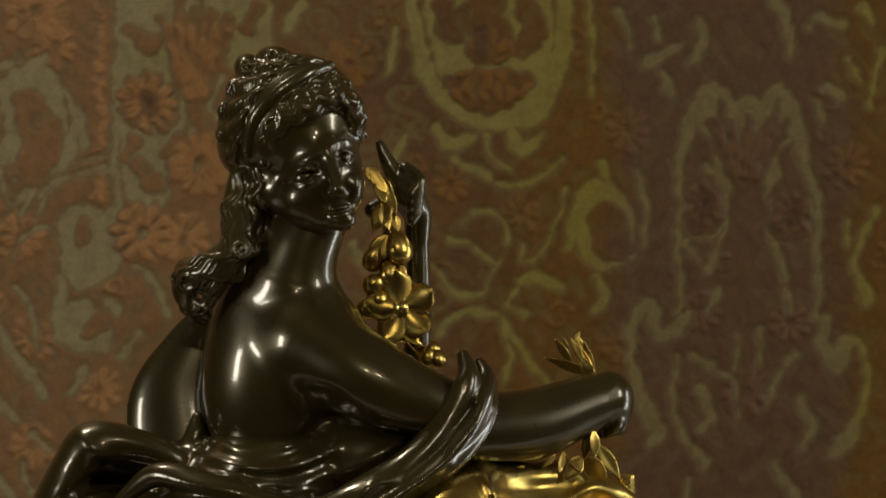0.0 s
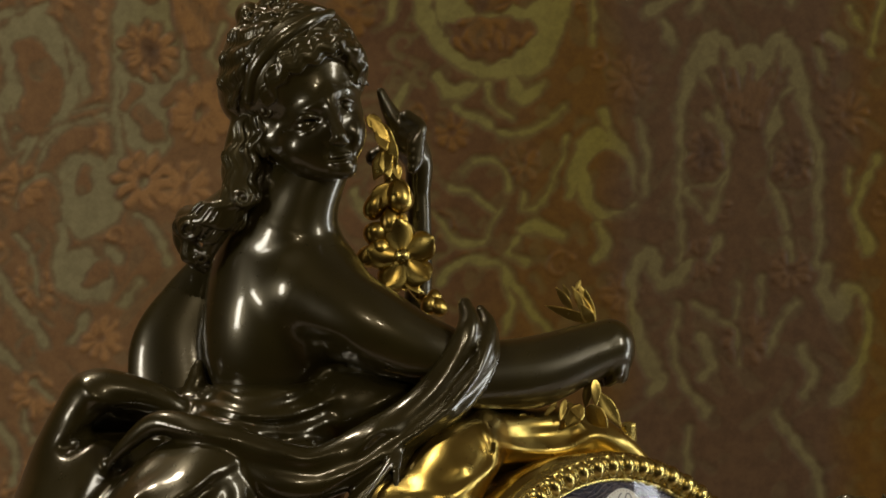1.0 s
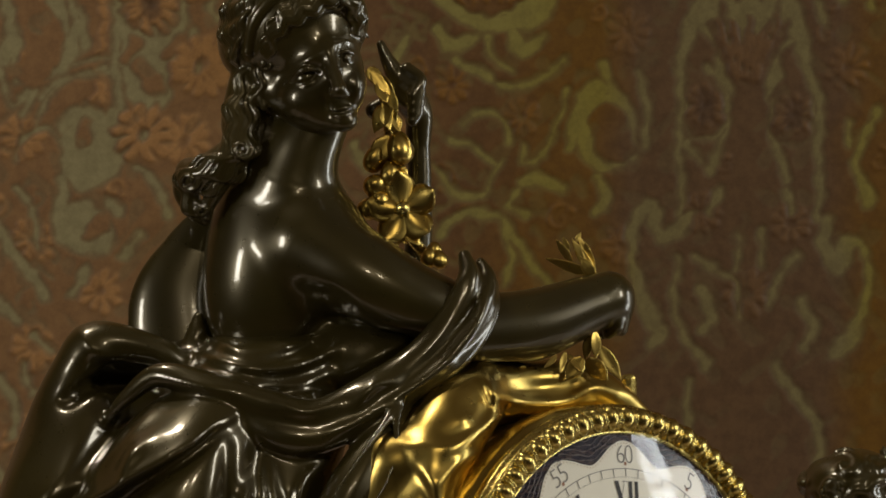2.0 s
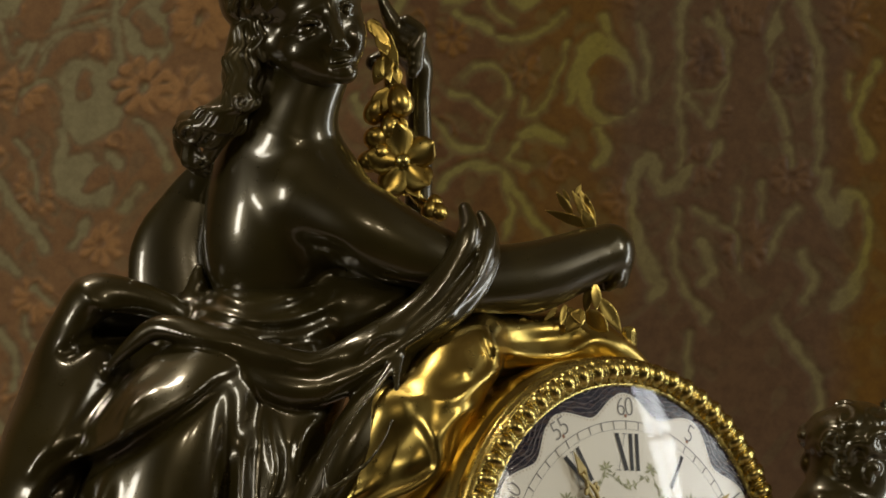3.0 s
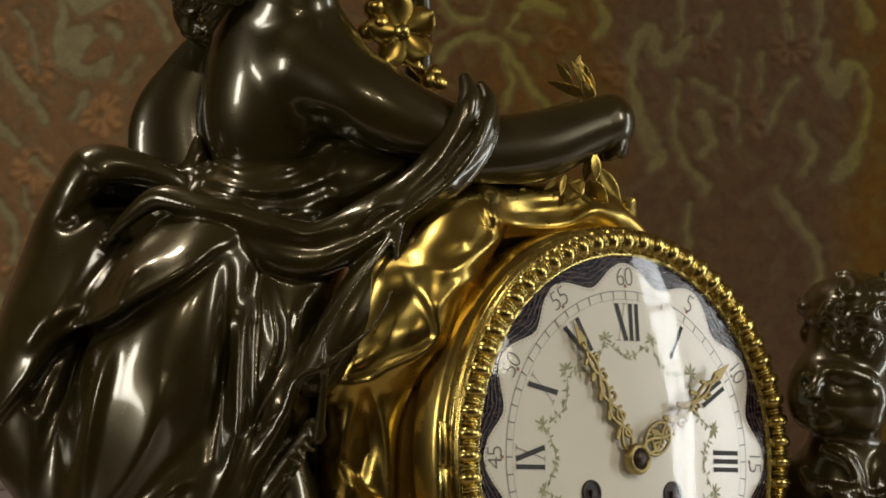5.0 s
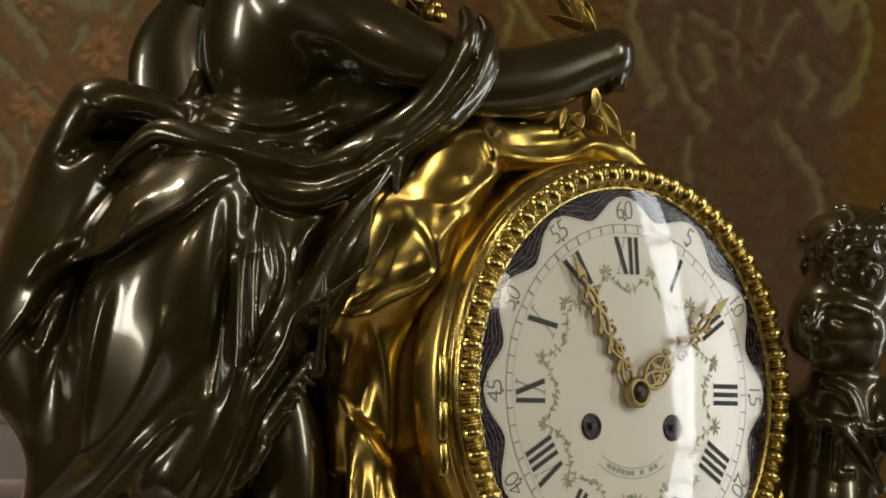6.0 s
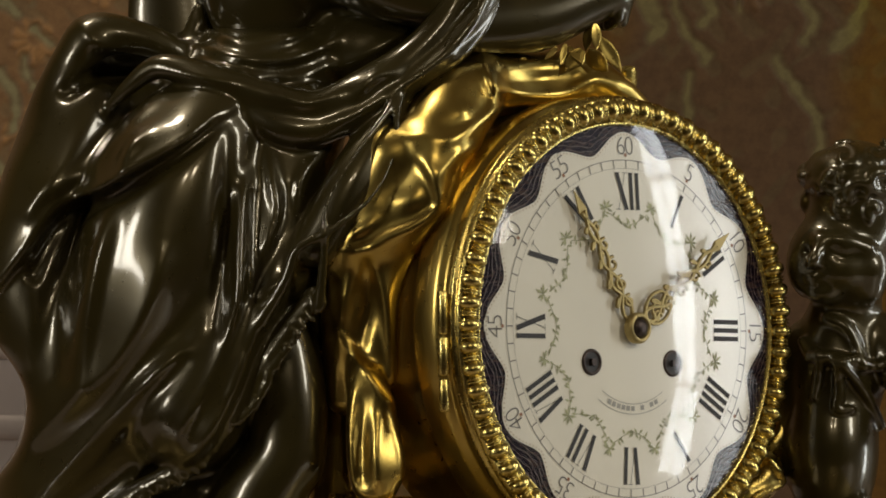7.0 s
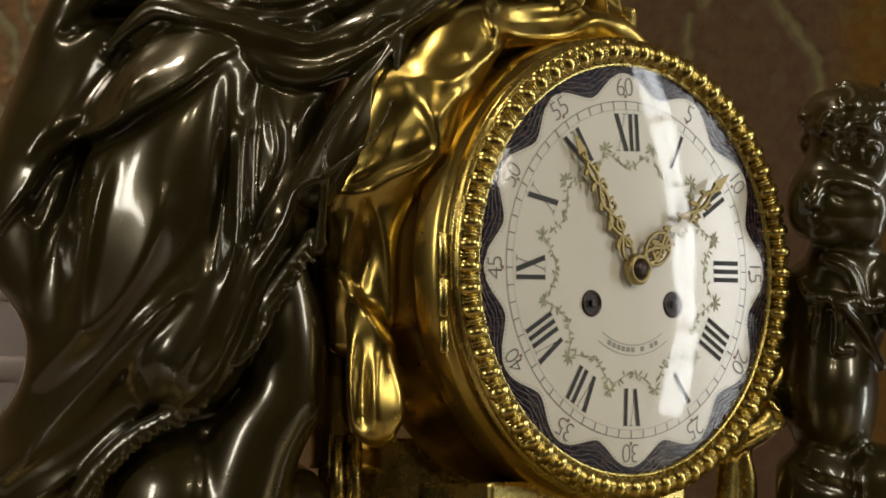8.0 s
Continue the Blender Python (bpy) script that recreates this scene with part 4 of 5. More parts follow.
clock = tagged(new("mantel_clock"), "gilt bronze mantel clock with a white enamel dial and draped case", "clock")
clock.matrix_world = DIAL
RD, HD = 372.0, 16.0


def on_dial(x, z, lift=0.0):
    return Vector((x, -(HD * (1 - (x * x + z * z) / RD ** 2) + lift), z)) * UNIT


def polar(r, a, lift=0.0):
    return on_dial(r * math.sin(a), r * math.cos(a), lift)


def ringed(inner, outer, n, steps, lift):
    """A sheet on the dial between two radius functions of the angle."""
    verts = [polar(inner(a) + (outer(a) - inner(a)) * s / steps, a, lift) for a in (2 * math.pi * i / n for i in range(n)) for s in range(steps + 1)]
    k = steps + 1
    faces = [(i * k + s, i * k + s + 1, ((i + 1) % n) * k + s + 1, ((i + 1) % n) * k + s) for i in range(n) for s in range(steps)]
    return verts, faces


def scallop(a):
    return 313 + 36 * (0.5 + 0.5 * math.cos(12 * a)) ** 0.85


def bars(strips, lift=1.2):
    """Flat painted strips on the dial: each a list of (x, z, half width)."""
    verts, faces = [], []
    for strip in strips:
        base = len(verts)
        for i, (x, z, h) in enumerate(strip):
            p, q = strip[max(i - 1, 0)], strip[min(i + 1, len(strip) - 1)]
            t = Vector((q[0] - p[0], q[1] - p[1])).normalized()
            verts += [on_dial(x - t.y * h, z + t.x * h, lift), on_dial(x + t.y * h, z - t.x * h, lift)]
        faces += [(base + 2 * i, base + 2 * i + 1, base + 2 * i + 3, base + 2 * i + 2) for i in range(len(strip) - 1)]
    return verts, faces


def spun(strip, a):
    s, c = math.sin(a), math.cos(a)
    return [(x * c + z * s, -x * s + z * c, h) for x, z, h in strip]


def build_border(nt, p, make, link):
    wav = make("ShaderNodeTexNoise")
    co, mp = make("ShaderNodeTexCoord"), make("ShaderNodeMapping")
    mp.inputs["Scale"].default_value = (90, 90, 330)
    link(co.outputs["Object"], mp.inputs[0]), link(mp.outputs[0], wav.inputs["Vector"])
    wav.inputs["Scale"].default_value, wav.inputs["Detail"].default_value, wav.inputs["Distortion"].default_value = 1.0, 5.0, 1.5
    link(ramp(make, link, wav.outputs["Fac"], [(0.35, (0.008, 0.004, 0.010)), (0.52, (0.013, 0.007, 0.021)), (0.60, (0.070, 0.042, 0.032)), (0.68, (0.010, 0.006, 0.015))]), p.inputs["Base Color"])
    p.inputs["Roughness"].default_value = 0.2


BORDER = material("cobalt_enamel", build_border)

# case: drum, moulded bezel ring, beads, hinge
drum = part("case", mesh_from("case", *turned([(r * UNIT, o * UNIT) for r, o in ((388, -14), (405, -20), (409, -30), (402, -40), (406, -46), (412, -52), (415, -60), (415, -104), (412, -112), (406, -118), (410, -150), (408, -220), (398, -270), (380, -300), (0, -304))], 128), GILT_SATIN), GILT_SATIN, clock, "gilded drum case")
bezel = part("bezel", mesh_from("bezel", *turned([(r * UNIT, o * UNIT) for r, o in (
    (360, -4), (361, 4), (364, 7), (367, 6), (369, 1), (371, 0), (403, 0), (405, 2), (406, 5), (408, 5), (411, 1), (411, -4), (408, -6), (410, -9), (414, -10), (415, -17), (411, -19), (408, -21), (400, -22))], 160), GILT), GILT, clock, "moulded gilt bezel")


def bead_mesh(w, r, h, n=8, m=5, pinch=0.0):
    verts, faces = [], []
    for i in range(m + 1):
        t = math.pi * i / m
        for k in range(n):
            a = 2 * math.pi * k / n
            verts.append((w * math.sin(t) * math.cos(a) * (1 - pinch * math.cos(t)) * UNIT, -h * math.sin(t) * math.sin(a) * UNIT, -r * math.cos(t) * UNIT))
    faces += [(i * n + k, i * n + (k + 1) % n, (i + 1) * n + (k + 1) % n, (i + 1) * n + k) for i in range(m) for k in range(n)]
    return mesh_from("bead", verts, faces, GILT)


EGG, FILLET = bead_mesh(15.4, 22.5, 22, 14, 10, 0.08), bead_mesh(3.2, 21, 17, 6, 5)
for k in range(64):
    for name, me, off in (("bead", EGG, 0.0), ("fillet", FILLET, 0.43), ("fillet", FILLET, 0.57)):
        a = 2 * math.pi * (k + off) / 64
        ob = part(name, me, None, bezel)
        ob.matrix_local = Matrix.Translation((388 * math.sin(a) * UNIT, -5 * UNIT, 388 * math.cos(a) * UNIT)) @ Matrix.Rotation(a, 4, "Y")
bm = bmesh.new()
for z0, z1, r in ((-150, -92, 9), (-88, -20, 10), (-16, 60, 9)):
    tube(bm, [Vector((-424, 22, z)) * UNIT for z in (z0, z0 + 3, z1 - 3, z1)], [r * UNIT * 0.8, r * UNIT, r * UNIT, r * UNIT * 0.8], 12)
part("hinge", bm, GILT, clock, "small brass hinge")

# dial
dial = part("dial", mesh_from("dial", *ringed(lambda a: 0.01, lambda a: 373, 144, 14, -1.5), BORDER), BORDER, clock, "domed enamel dial with a dark blue border")
part("enamel_plate", mesh_from("enamel_plate", *ringed(lambda a: 0.01, scallop, 288, 12, 0.0), ENAMEL), ENAMEL, dial, "white scalloped enamel")
EDGE = plain("gold_line", (0.33, 0.24, 0.13), 0.4)
dots = []
for k in range(288):
    a = 2 * math.pi * k / 288
    r = scallop(a) - 4
    dots.append([(r * math.sin(a) - 1.1, r * math.cos(a), 1.1), (r * math.sin(a) + 1.1, r * math.cos(a), 1.1)])
part("scallop_edge", mesh_from("scallop_edge", *bars(dots, 0.8), EDGE, False), EDGE, dial)
# brushed lines that follow the scallops on the dark border
GOLD_BRUSH = plain("brown_gold_brush", (0.075, 0.046, 0.034), 0.4, 0, 0.4, 300.0)
brush, rnd = [], random.Random(21)
for k in range(12):
    for q in range(5):
        run = []
        for i in range(25):
            a = math.radians(30 * k + 15) + math.radians(13.5 - 1.2 * q) * (i / 12 - 1)
            r = 322 + 9.0 * q + 0.75 * (scallop(a) - 313) + 1.4 * math.sin(0.9 * i + 2.1 * q + k)
            run.append((r * math.sin(a), r * math.cos(a), rnd.uniform(0.3, 1.2)))
            if r > 364:
                run.pop()
        if len(run) > 4:
            brush.append(run)
part("border_brushwork", mesh_from("border_brushwork", *bars(brush, 0.6), GOLD_BRUSH, False), GOLD_BRUSH, dial, "fine brown brush lines")
THIN = plain("thin_black_line", (0.10, 0.09, 0.085), 0.4)
track = [spun([(0, 285, 0.9), (0, 299, 0.9)], math.radians(6 * k)) for k in range(60)]
track += [[(r * math.sin(math.radians(2 * k)), r * math.cos(math.radians(2 * k)), h) for k in range(181)] for r, h in ((299, 0.6), (284, 0.25))]
part("minute_track", mesh_from("minute_track", *bars(track, 1.0), THIN, False), THIN, dial)
RUST = plain("red_dot", (0.30, 0.13, 0.06), 0.4)
part("hour_dots", mesh_from("hour_dots", *bars([spun([(-3, 308, 3), (3, 308, 3)], math.radians(30 * k)) for k in range(12)], 1.0), RUST, False), RUST, dial)


def roman(text):
    """Thick and thin strokes of a numeral, foot towards the dial's middle."""
    wide = {"I": 15, "V": 30, "X": 33}
    x, out = -sum(wide[c] for c in text) / 2, []
    for c in text:
        w, lo, hi = wide[c], 211, 276
        if c == "I":
            out.append([(x + w / 2, lo, 4.1), (x + w / 2, hi, 4.1)])
            out += [[(x + 2, z, 0.5), (x + w - 2, z, 0.5)] for z in (lo, hi)]
        elif c == "V":
            out += [[(x + 6, hi, 4.6), (x + w / 2 + 1, lo, 4.0)], [(x + w - 5, hi, 0.5), (x + w / 2 + 1, lo, 0.5)], [(x, hi, 0.5), (x + 13, hi, 0.5)], [(x + w - 10, hi, 0.5), (x + w - 1, hi, 0.5)]]
        else:
            out += [[(x + 6, hi, 4.6), (x + w - 6, lo, 4.6)], [(x + w - 7, hi, 0.5), (x + 7, lo, 0.5)]]
            out += [[(x + a, z, 0.5), (x + b, z, 0.5)] for z in (lo, hi) for a, b in ((1, 13), (w - 13, w - 1))]
        x += w
    return out


for k, text in enumerate(("XII", "I", "II", "III", "IIII", "V", "VI", "VII", "VIII", "IX", "X", "XI")):
    part("hour_numeral", mesh_from("hour_numeral", *bars([spun(s, math.radians(30 * k)) for s in roman(text)], 1.4), INK, False), INK, dial)
DIGIT = plain("grey_black_enamel", (0.13, 0.12, 0.11), 0.4)
for k in range(12):
    cu = bpy.data.curves.new("figure", "FONT")
    cu.body, cu.size, cu.align_x, cu.align_y, cu.resolution_u = str(5 * k or 60), 54.0, "CENTER", "CENTER", 4
    cu.space_character = 0.84
    cu.offset = -1.1
    tmp = new("figure", cu)
    me = bpy.data.meshes.new_from_object(tmp.evaluated_get(bpy.context.evaluated_depsgraph_get()))
    bpy.data.objects.remove(tmp)
    a = math.radians(30 * k)
    for vert in me.vertices:
        x, z = vert.co.x * 0.9, vert.co.y * 0.92 + 323
        vert.co = on_dial(x * math.cos(a) + z * math.sin(a), -x * math.sin(a) + z * math.cos(a), 1.0)
    me.materials.clear()
    me.materials.append(DIGIT)
    part("minute_numeral", me, None, dial, smooth=False)

# painted festoons: leaves along hanging curves, sprigs between the hours
leaves, rnd = [], random.Random(8)
for k in range(12):
    for i in range(20):
        t = i / 19
        a = math.radians(30 * k - 13 + 26 * t)
        r = 208 - 24 * math.sin(math.pi * t) + rnd.uniform(-2, 2)
        g = a + math.pi / 2 + rnd.choice((0.8, -0.8, 2.4, -2.4)) + rnd.uniform(-0.3, 0.3)
        x, z, n = r * math.sin(a), r * math.cos(a), rnd.uniform(9, 14)
        leaves.append([(x, z, 0.3), (x + 0.5 * n * math.sin(g), z + 0.5 * n * math.cos(g), 2.3), (x + n * math.sin(g), z + n * math.cos(g), 0.2)])
    leaves.append([((208 - 24 * math.sin(math.pi * t)) * math.sin(math.radians(30 * k - 13 + 26 * t)), (208 - 24 * math.sin(math.pi * t)) * math.cos(math.radians(30 * k - 13 + 26 * t)), 0.6) for t in np.linspace(0, 1, 13)])
    a = math.radians(30 * k + 15)
    for q in range(7):
        g = a + (q - 3) * 0.75 + rnd.uniform(-0.2, 0.2)
        x, z, n = 220 * math.sin(a), 220 * math.cos(a), rnd.uniform(13, 21)
        leaves.append([(x, z, 0.4), (x + 0.55 * n * math.sin(g), z + 0.55 * n * math.cos(g), 2.6), (x + n * math.sin(g), z + n * math.cos(g), 0.2)])
part("painted_garland", mesh_from("painted_garland", *bars(leaves, 0.9), LEAF_INK, False), LEAF_INK, dial, "painted olive leaf festoons")
sign = []
for k in range(11):
    if k in (2, 4):
        continue
    a = math.pi + math.radians(-24 + 4.8 * k)
    sign.append(spun([(-4.4, 142, 4.2), (4.4, 142, 4.2)], a))
sign += [[(r * math.sin(math.pi + math.radians(g)), r * math.cos(math.pi + math.radians(g)), 0.6) for g in range(-34, 35, 4)] for r in (134, 152)]
part("signature", mesh_from("signature", *bars(sign, 0.9), GREY_INK, False), GREY_INK, dial, "grey bars of small script")
for x in (-101, 101):
    hole = part("winding_hole", mesh_from("winding_hole", *[[(p[0] + x * UNIT, p[1] + on_dial(x, -61)[1], p[2] - 61 * UNIT) for p in turned([(0.01 * UNIT, 1.0 * UNIT), (18 * UNIT, 1.2 * UNIT)], 24)[0]], turned([(0.01, 1), (18, 1.2)], 24)[1]], INK), INK, dial)
    ring = turned([(17 * UNIT, 0), (19 * UNIT, 4 * UNIT), (23 * UNIT, 3 * UNIT), (24 * UNIT, 0)], 24)
    part("grommet", mesh_from("grommet", [(p[0] + x * UNIT, p[1] + on_dial(x, -61)[1], p[2] - 61 * UNIT) for p in ring[0]], ring[1], STEEL_DARK), STEEL_DARK, hole)
    bm = bmesh.new()
    q = on_dial(x, -61)
    box(bm, (q.x - 6 * UNIT, q.y - 8 * UNIT, q.z - 6 * UNIT), (q.x + 6 * UNIT, q.y - 0.5 * UNIT, q.z + 6 * UNIT), 0.0003)
    part("winding_square", bm, STEEL_DARK, hole, smooth=False)


def pointer(name, angle, length, lift, side):
    """A pierced brass pointer: a waving pair of stems with scrolls, ring and arrow."""
    bm = bmesh.new()
    r3, P = 4.0 * UNIT, lambda x, z: Vector((x, -(HD + lift), z)) * UNIT
    tube(bm, [P(13 * math.sin(4.2 * math.pi * t) * (1 - 0.55 * t), 18 + (length - 60) * t) for t in np.linspace(0, 1, 40)], r3, 6)
    tube(bm, [P(-13 * math.sin(4.2 * math.pi * t + 0.5) * (1 - 0.55 * t), 18 + (length - 60) * t) for t in np.linspace(0, 1, 40)], r3, 6)
    for t, s, r in ((0.14, 1, 12), (0.2, -1, 14), (0.3, 1, 15), (0.38, -1, 15), (0.48, 1, 14), (0.56, -1, 14), (0.66, 1, 12), (0.72, -1, 11), (0.82, 1, 9), (0.86, -1, 8)):
        cz = 18 + (length - 60) * t
        tube(bm, [P(s * 12 + (r - 0.7 * r * q) * math.cos(s * 6.6 * q + 1), cz + (r - 0.7 * r * q) * math.sin(6.6 * q + 1)) for q in np.linspace(0, 1, 14)], 3.4 * UNIT, 6)
    if side:
        tube(bm, [P(26 * math.cos(t), 62 + 34 * math.sin(t)) for t in np.linspace(0, 6.28, 25)], 3.6 * UNIT, 6)
        tube(bm, [P(13 * math.cos(t) + 3, 60 + 14 * math.sin(t)) for t in np.linspace(0.5, 6.0, 18)], 3.2 * UNIT, 6)
    a = [P(-2, length - 62), P(-10, length - 40), P(0, length), P(10, length - 40), P(2, length - 62)]
    f = [bm.verts.new(p) for p in a]
    b = [bm.verts.new(p + Vector((0, 3 * UNIT, 0))) for p in a]
    bm.faces.new(f), bm.faces.new(b[::-1])
    for i in range(5):
        bm.faces.new((f[i], b[i], b[(i + 1) % 5], f[(i + 1) % 5]))
    tube(bm, [P(0, 0) + Vector((0, 6 * UNIT * s, 0)) + Vector((0.00001, 0, 0)) * s for s in (0, 1)], 20 * UNIT, 20)
    ob = part(name, bm, GILT_MATT, clock, "pierced gilt pointer", smooth=False)
    ob.matrix_local = Matrix.Rotation(angle, 4, "Y")
    return ob


pointer("hour_pointer", math.radians(-31.6), 281, 9, 0)
pointer("minute_pointer", math.radians(53.5), 294, 15, 1)
bm = bmesh.new()
tube(bm, [Vector((0.01 * i, -(HD + o), 0)) * UNIT for i, o in enumerate((2, 20, 25, 28))], [20 * UNIT, 17 * UNIT, 15 * UNIT, 6 * UNIT], 20)
boss = part("centre_boss", bm, STEEL_DARK, clock, "dark turned centre boss")
ring = turned([(r * UNIT, (HD + o) * UNIT) for r, o in ((17, 12), (19, 23), (24, 24), (28, 18), (28, 8))], 32)
part("collar", mesh_from("collar", *ring, GILT_MATT), GILT_MATT, boss, "brass collar")
glass = part("glass", mesh_from("glass", *turned([(366 * UNIT * math.sin(t) / math.sin(0.265), (6 + 366 / math.sin(0.265) * (math.cos(t) - math.cos(0.265))) * UNIT) for t in np.linspace(0.265, 0.0001, 24)], 128), GLASS), GLASS, clock, "clear domed glass")
glass.visible_shadow = False
# pedestal under the drum
bm = bmesh.new()
box(bm, tuple(c * UNIT for c in (-272, 70, -640)), tuple(c * UNIT for c in (215, 260, -372)), 0.002)
part("pedestal", bm, GILT, clock, "plain gilt block", smooth=False)
bm = bmesh.new()
a, b = spot(560, 958, 60), spot(900, 775, 110)
box(bm, (a.x, a.y, a.z), (b.x, b.y, b.z), 0.002)
ob = part("back_panel", bm, GILT, clock, "gilt panel behind the pedestal", smooth=False)
ob.matrix_parent_inverse = DIAL.inverted()
bm = bmesh.new()
for u0 in (596, 626):
    a, b = spot(u0, 960, -60), spot(u0, 770, -60)
    tube(bm, [clock.matrix_world.inverted() @ p for p in (a, a.lerp(b, 0.5), b)], 15 * UNIT, 10)
part("leg", bm, GILT, clock, "gilt leg behind the drapery")


def gilt_cloth():
    c = Clay((545, -60, -330), (1150, 830, 330), 3.0)
    # cloth over the shoulder of the drum, and its hanging end
    c.rope([(846, 30, -50, 40), (800, 90, -100, 66), (756, 176, -150, 68), (716, 270, -155, 62), (660, 320, -150, 46)], 24, 10)
    c.rope([(850, 42, -30, 46), (930, 44, 40, 54), (1020, 36, 80, 46), (1086, 54, 100, 30), (1150, 100, 130, 15)], 16, 10)
    c.rope([(700, 180, -140, 74), (640, 300, -140, 64), (606, 360, -140, 46)], 24, 10)
    c.rope([(700, 320, -150, 46), (668, 430, -140, 42), (660, 560, -140, 34)], 16, 10)
    c.rope([(640, 340, -120, 60), (620, 450, -120, 52), (606, 600, -110, 30)], 16, 10)
    c.rope([(596, 440, 0, 56), (600, 600, 10, 60), (610, 820, 10, 66)], 16, 6)
    c.rope([(648, 570, -170, 30), (660, 670, -185, 42), (668, 740, -190, 42), (664, 776, -190, 16)], 14, 10)
    c.ball((735, 110, -70), (60, 60, 60), 16)
    r = Relief(c)
    r.ridge([(850, 2, 6), (870, 40, 18), (872, 84, 20), (846, 112, 18), (800, 138, 18), (748, 132, 8)], 8, 32)
    r.ridge([(800, 80, 4), (825, 94, 12), (850, 90, 4)], 20, 18)
    r.ridge([(734, 168, 6), (760, 200, 18), (775, 246, 24), (768, 270, 24), (730, 296, 22), (690, 312, 22), (640, 336, 20), (588, 338, 10)], 8, 38)
    r.ridge([(862, 150, 4), (815, 168, 12), (778, 202, 6)], 8, 12)
    r.ridge([(772, 250, 4), (720, 252, 8), (664, 260, 4)], 18, 22)
    r.ridge([(770, 160, -4), (730, 190, -14), (690, 250, -10)], 34, 26)
    r.ridge([(596, 330, 4), (640, 304, 12), (664, 285, 4)], 10, 10)
    r.ridge([(850, 8, 4), (884, 48, 16), (940, 62, 16), (1000, 60, 14), (1052, 36, 16), (1092, 46, 8)], 12, 6)
    r.ridge([(872, 98, 4), (910, 84, 12), (970, 82, 10), (1040, 62, 6)], 8, 8)
    r.ridge([(900, 36, -6), (950, 36, -16), (1010, 30, -10)], 14, 12)
    r.ridge([(656, 345, 6), (680, 430, 20), (690, 520, 20), (698, 606, 8)], 7, 24)
    r.ridge([(632, 366, 4), (612, 420, 18), (606, 486, 8)], 14, 10)
    r.ridge([(648, 370, -4), (652, 440, -16), (642, 505, -8)], 12, 12)
    r.ridge([(588, 470, 6), (636, 532, 22), (680, 592, 20), (702, 614, 6)], 22, 5)
    r.ridge([(622, 570, 6), (616, 660, 16), (622, 756, 16), (658, 782, 10), (690, 770, 6)], 5, 12)
    r.ridge([(645, 600, -6), (642, 680, -18), (644, 740, -12)], 12, 12)
    r.ridge([(690, 612, 6), (712, 690, 14), (714, 742, 10)], 10, 8)
    r.ridge([(668, 640, 4), (664, 700, 10), (668, 750, 6)], 9, 9)
    r.h *= 0.8
    r.press(28)
    return c.skin("gilt_drapery", GILT_SATIN, 3)


def gilt_bow():
    c = Clay((1180, 540, 210), (1425, 960, 440), 3.4)
    c.rope([(1392, 560, 345, 16), (1394, 610, 345, 16), (1384, 660, 340, 18), (1360, 700, 330, 20)], 10)
    c.rope([(1356, 712, 320, 24), (1358, 742, 315, 28), (1326, 766, 310, 30), (1280, 790, 300, 30)], 10)
    fold(c, [(1362, 710, 6), (1386, 748, 7), (1350, 770, 6), (1300, 800, 6)], 6, 6)
    c.rope([(1318, 810, 300, 14), (1324, 860, 300, 16), (1318, 955, 300, 20)], 8)
    c.rope([(1290, 800, 300, 20), (1285, 880, 300, 24), (1280, 955, 300, 30)], 10)
    return c.skin("gilt_bow", GILT)


for name, me, text in (("drapery", gilt_cloth(), "gilded cloth folds"), ("bow", gilt_bow(), "gilded ribbon bow")):
    ob = part(name, me, None, clock, text)
    ob.matrix_parent_inverse = DIAL.inverted()

# plinth that carries the case and both figures
bm = bmesh.new()
a, b = spot(-140, 1180, -400), spot(1760, 940, 420)
box(bm, (a.x, a.y, SHELF_Z), (b.x, b.y, BASE_Z), 0.006)
tagged(part("clock_plinth", bm, GILT_MATT, None, smooth=False), "long gilt plinth under the clock and its bronze figures", "plinth")

tagged(new("bronze_statue", seated_figure()), "dark bronze statue of a seated draped figure leaning on the clock", "statue")


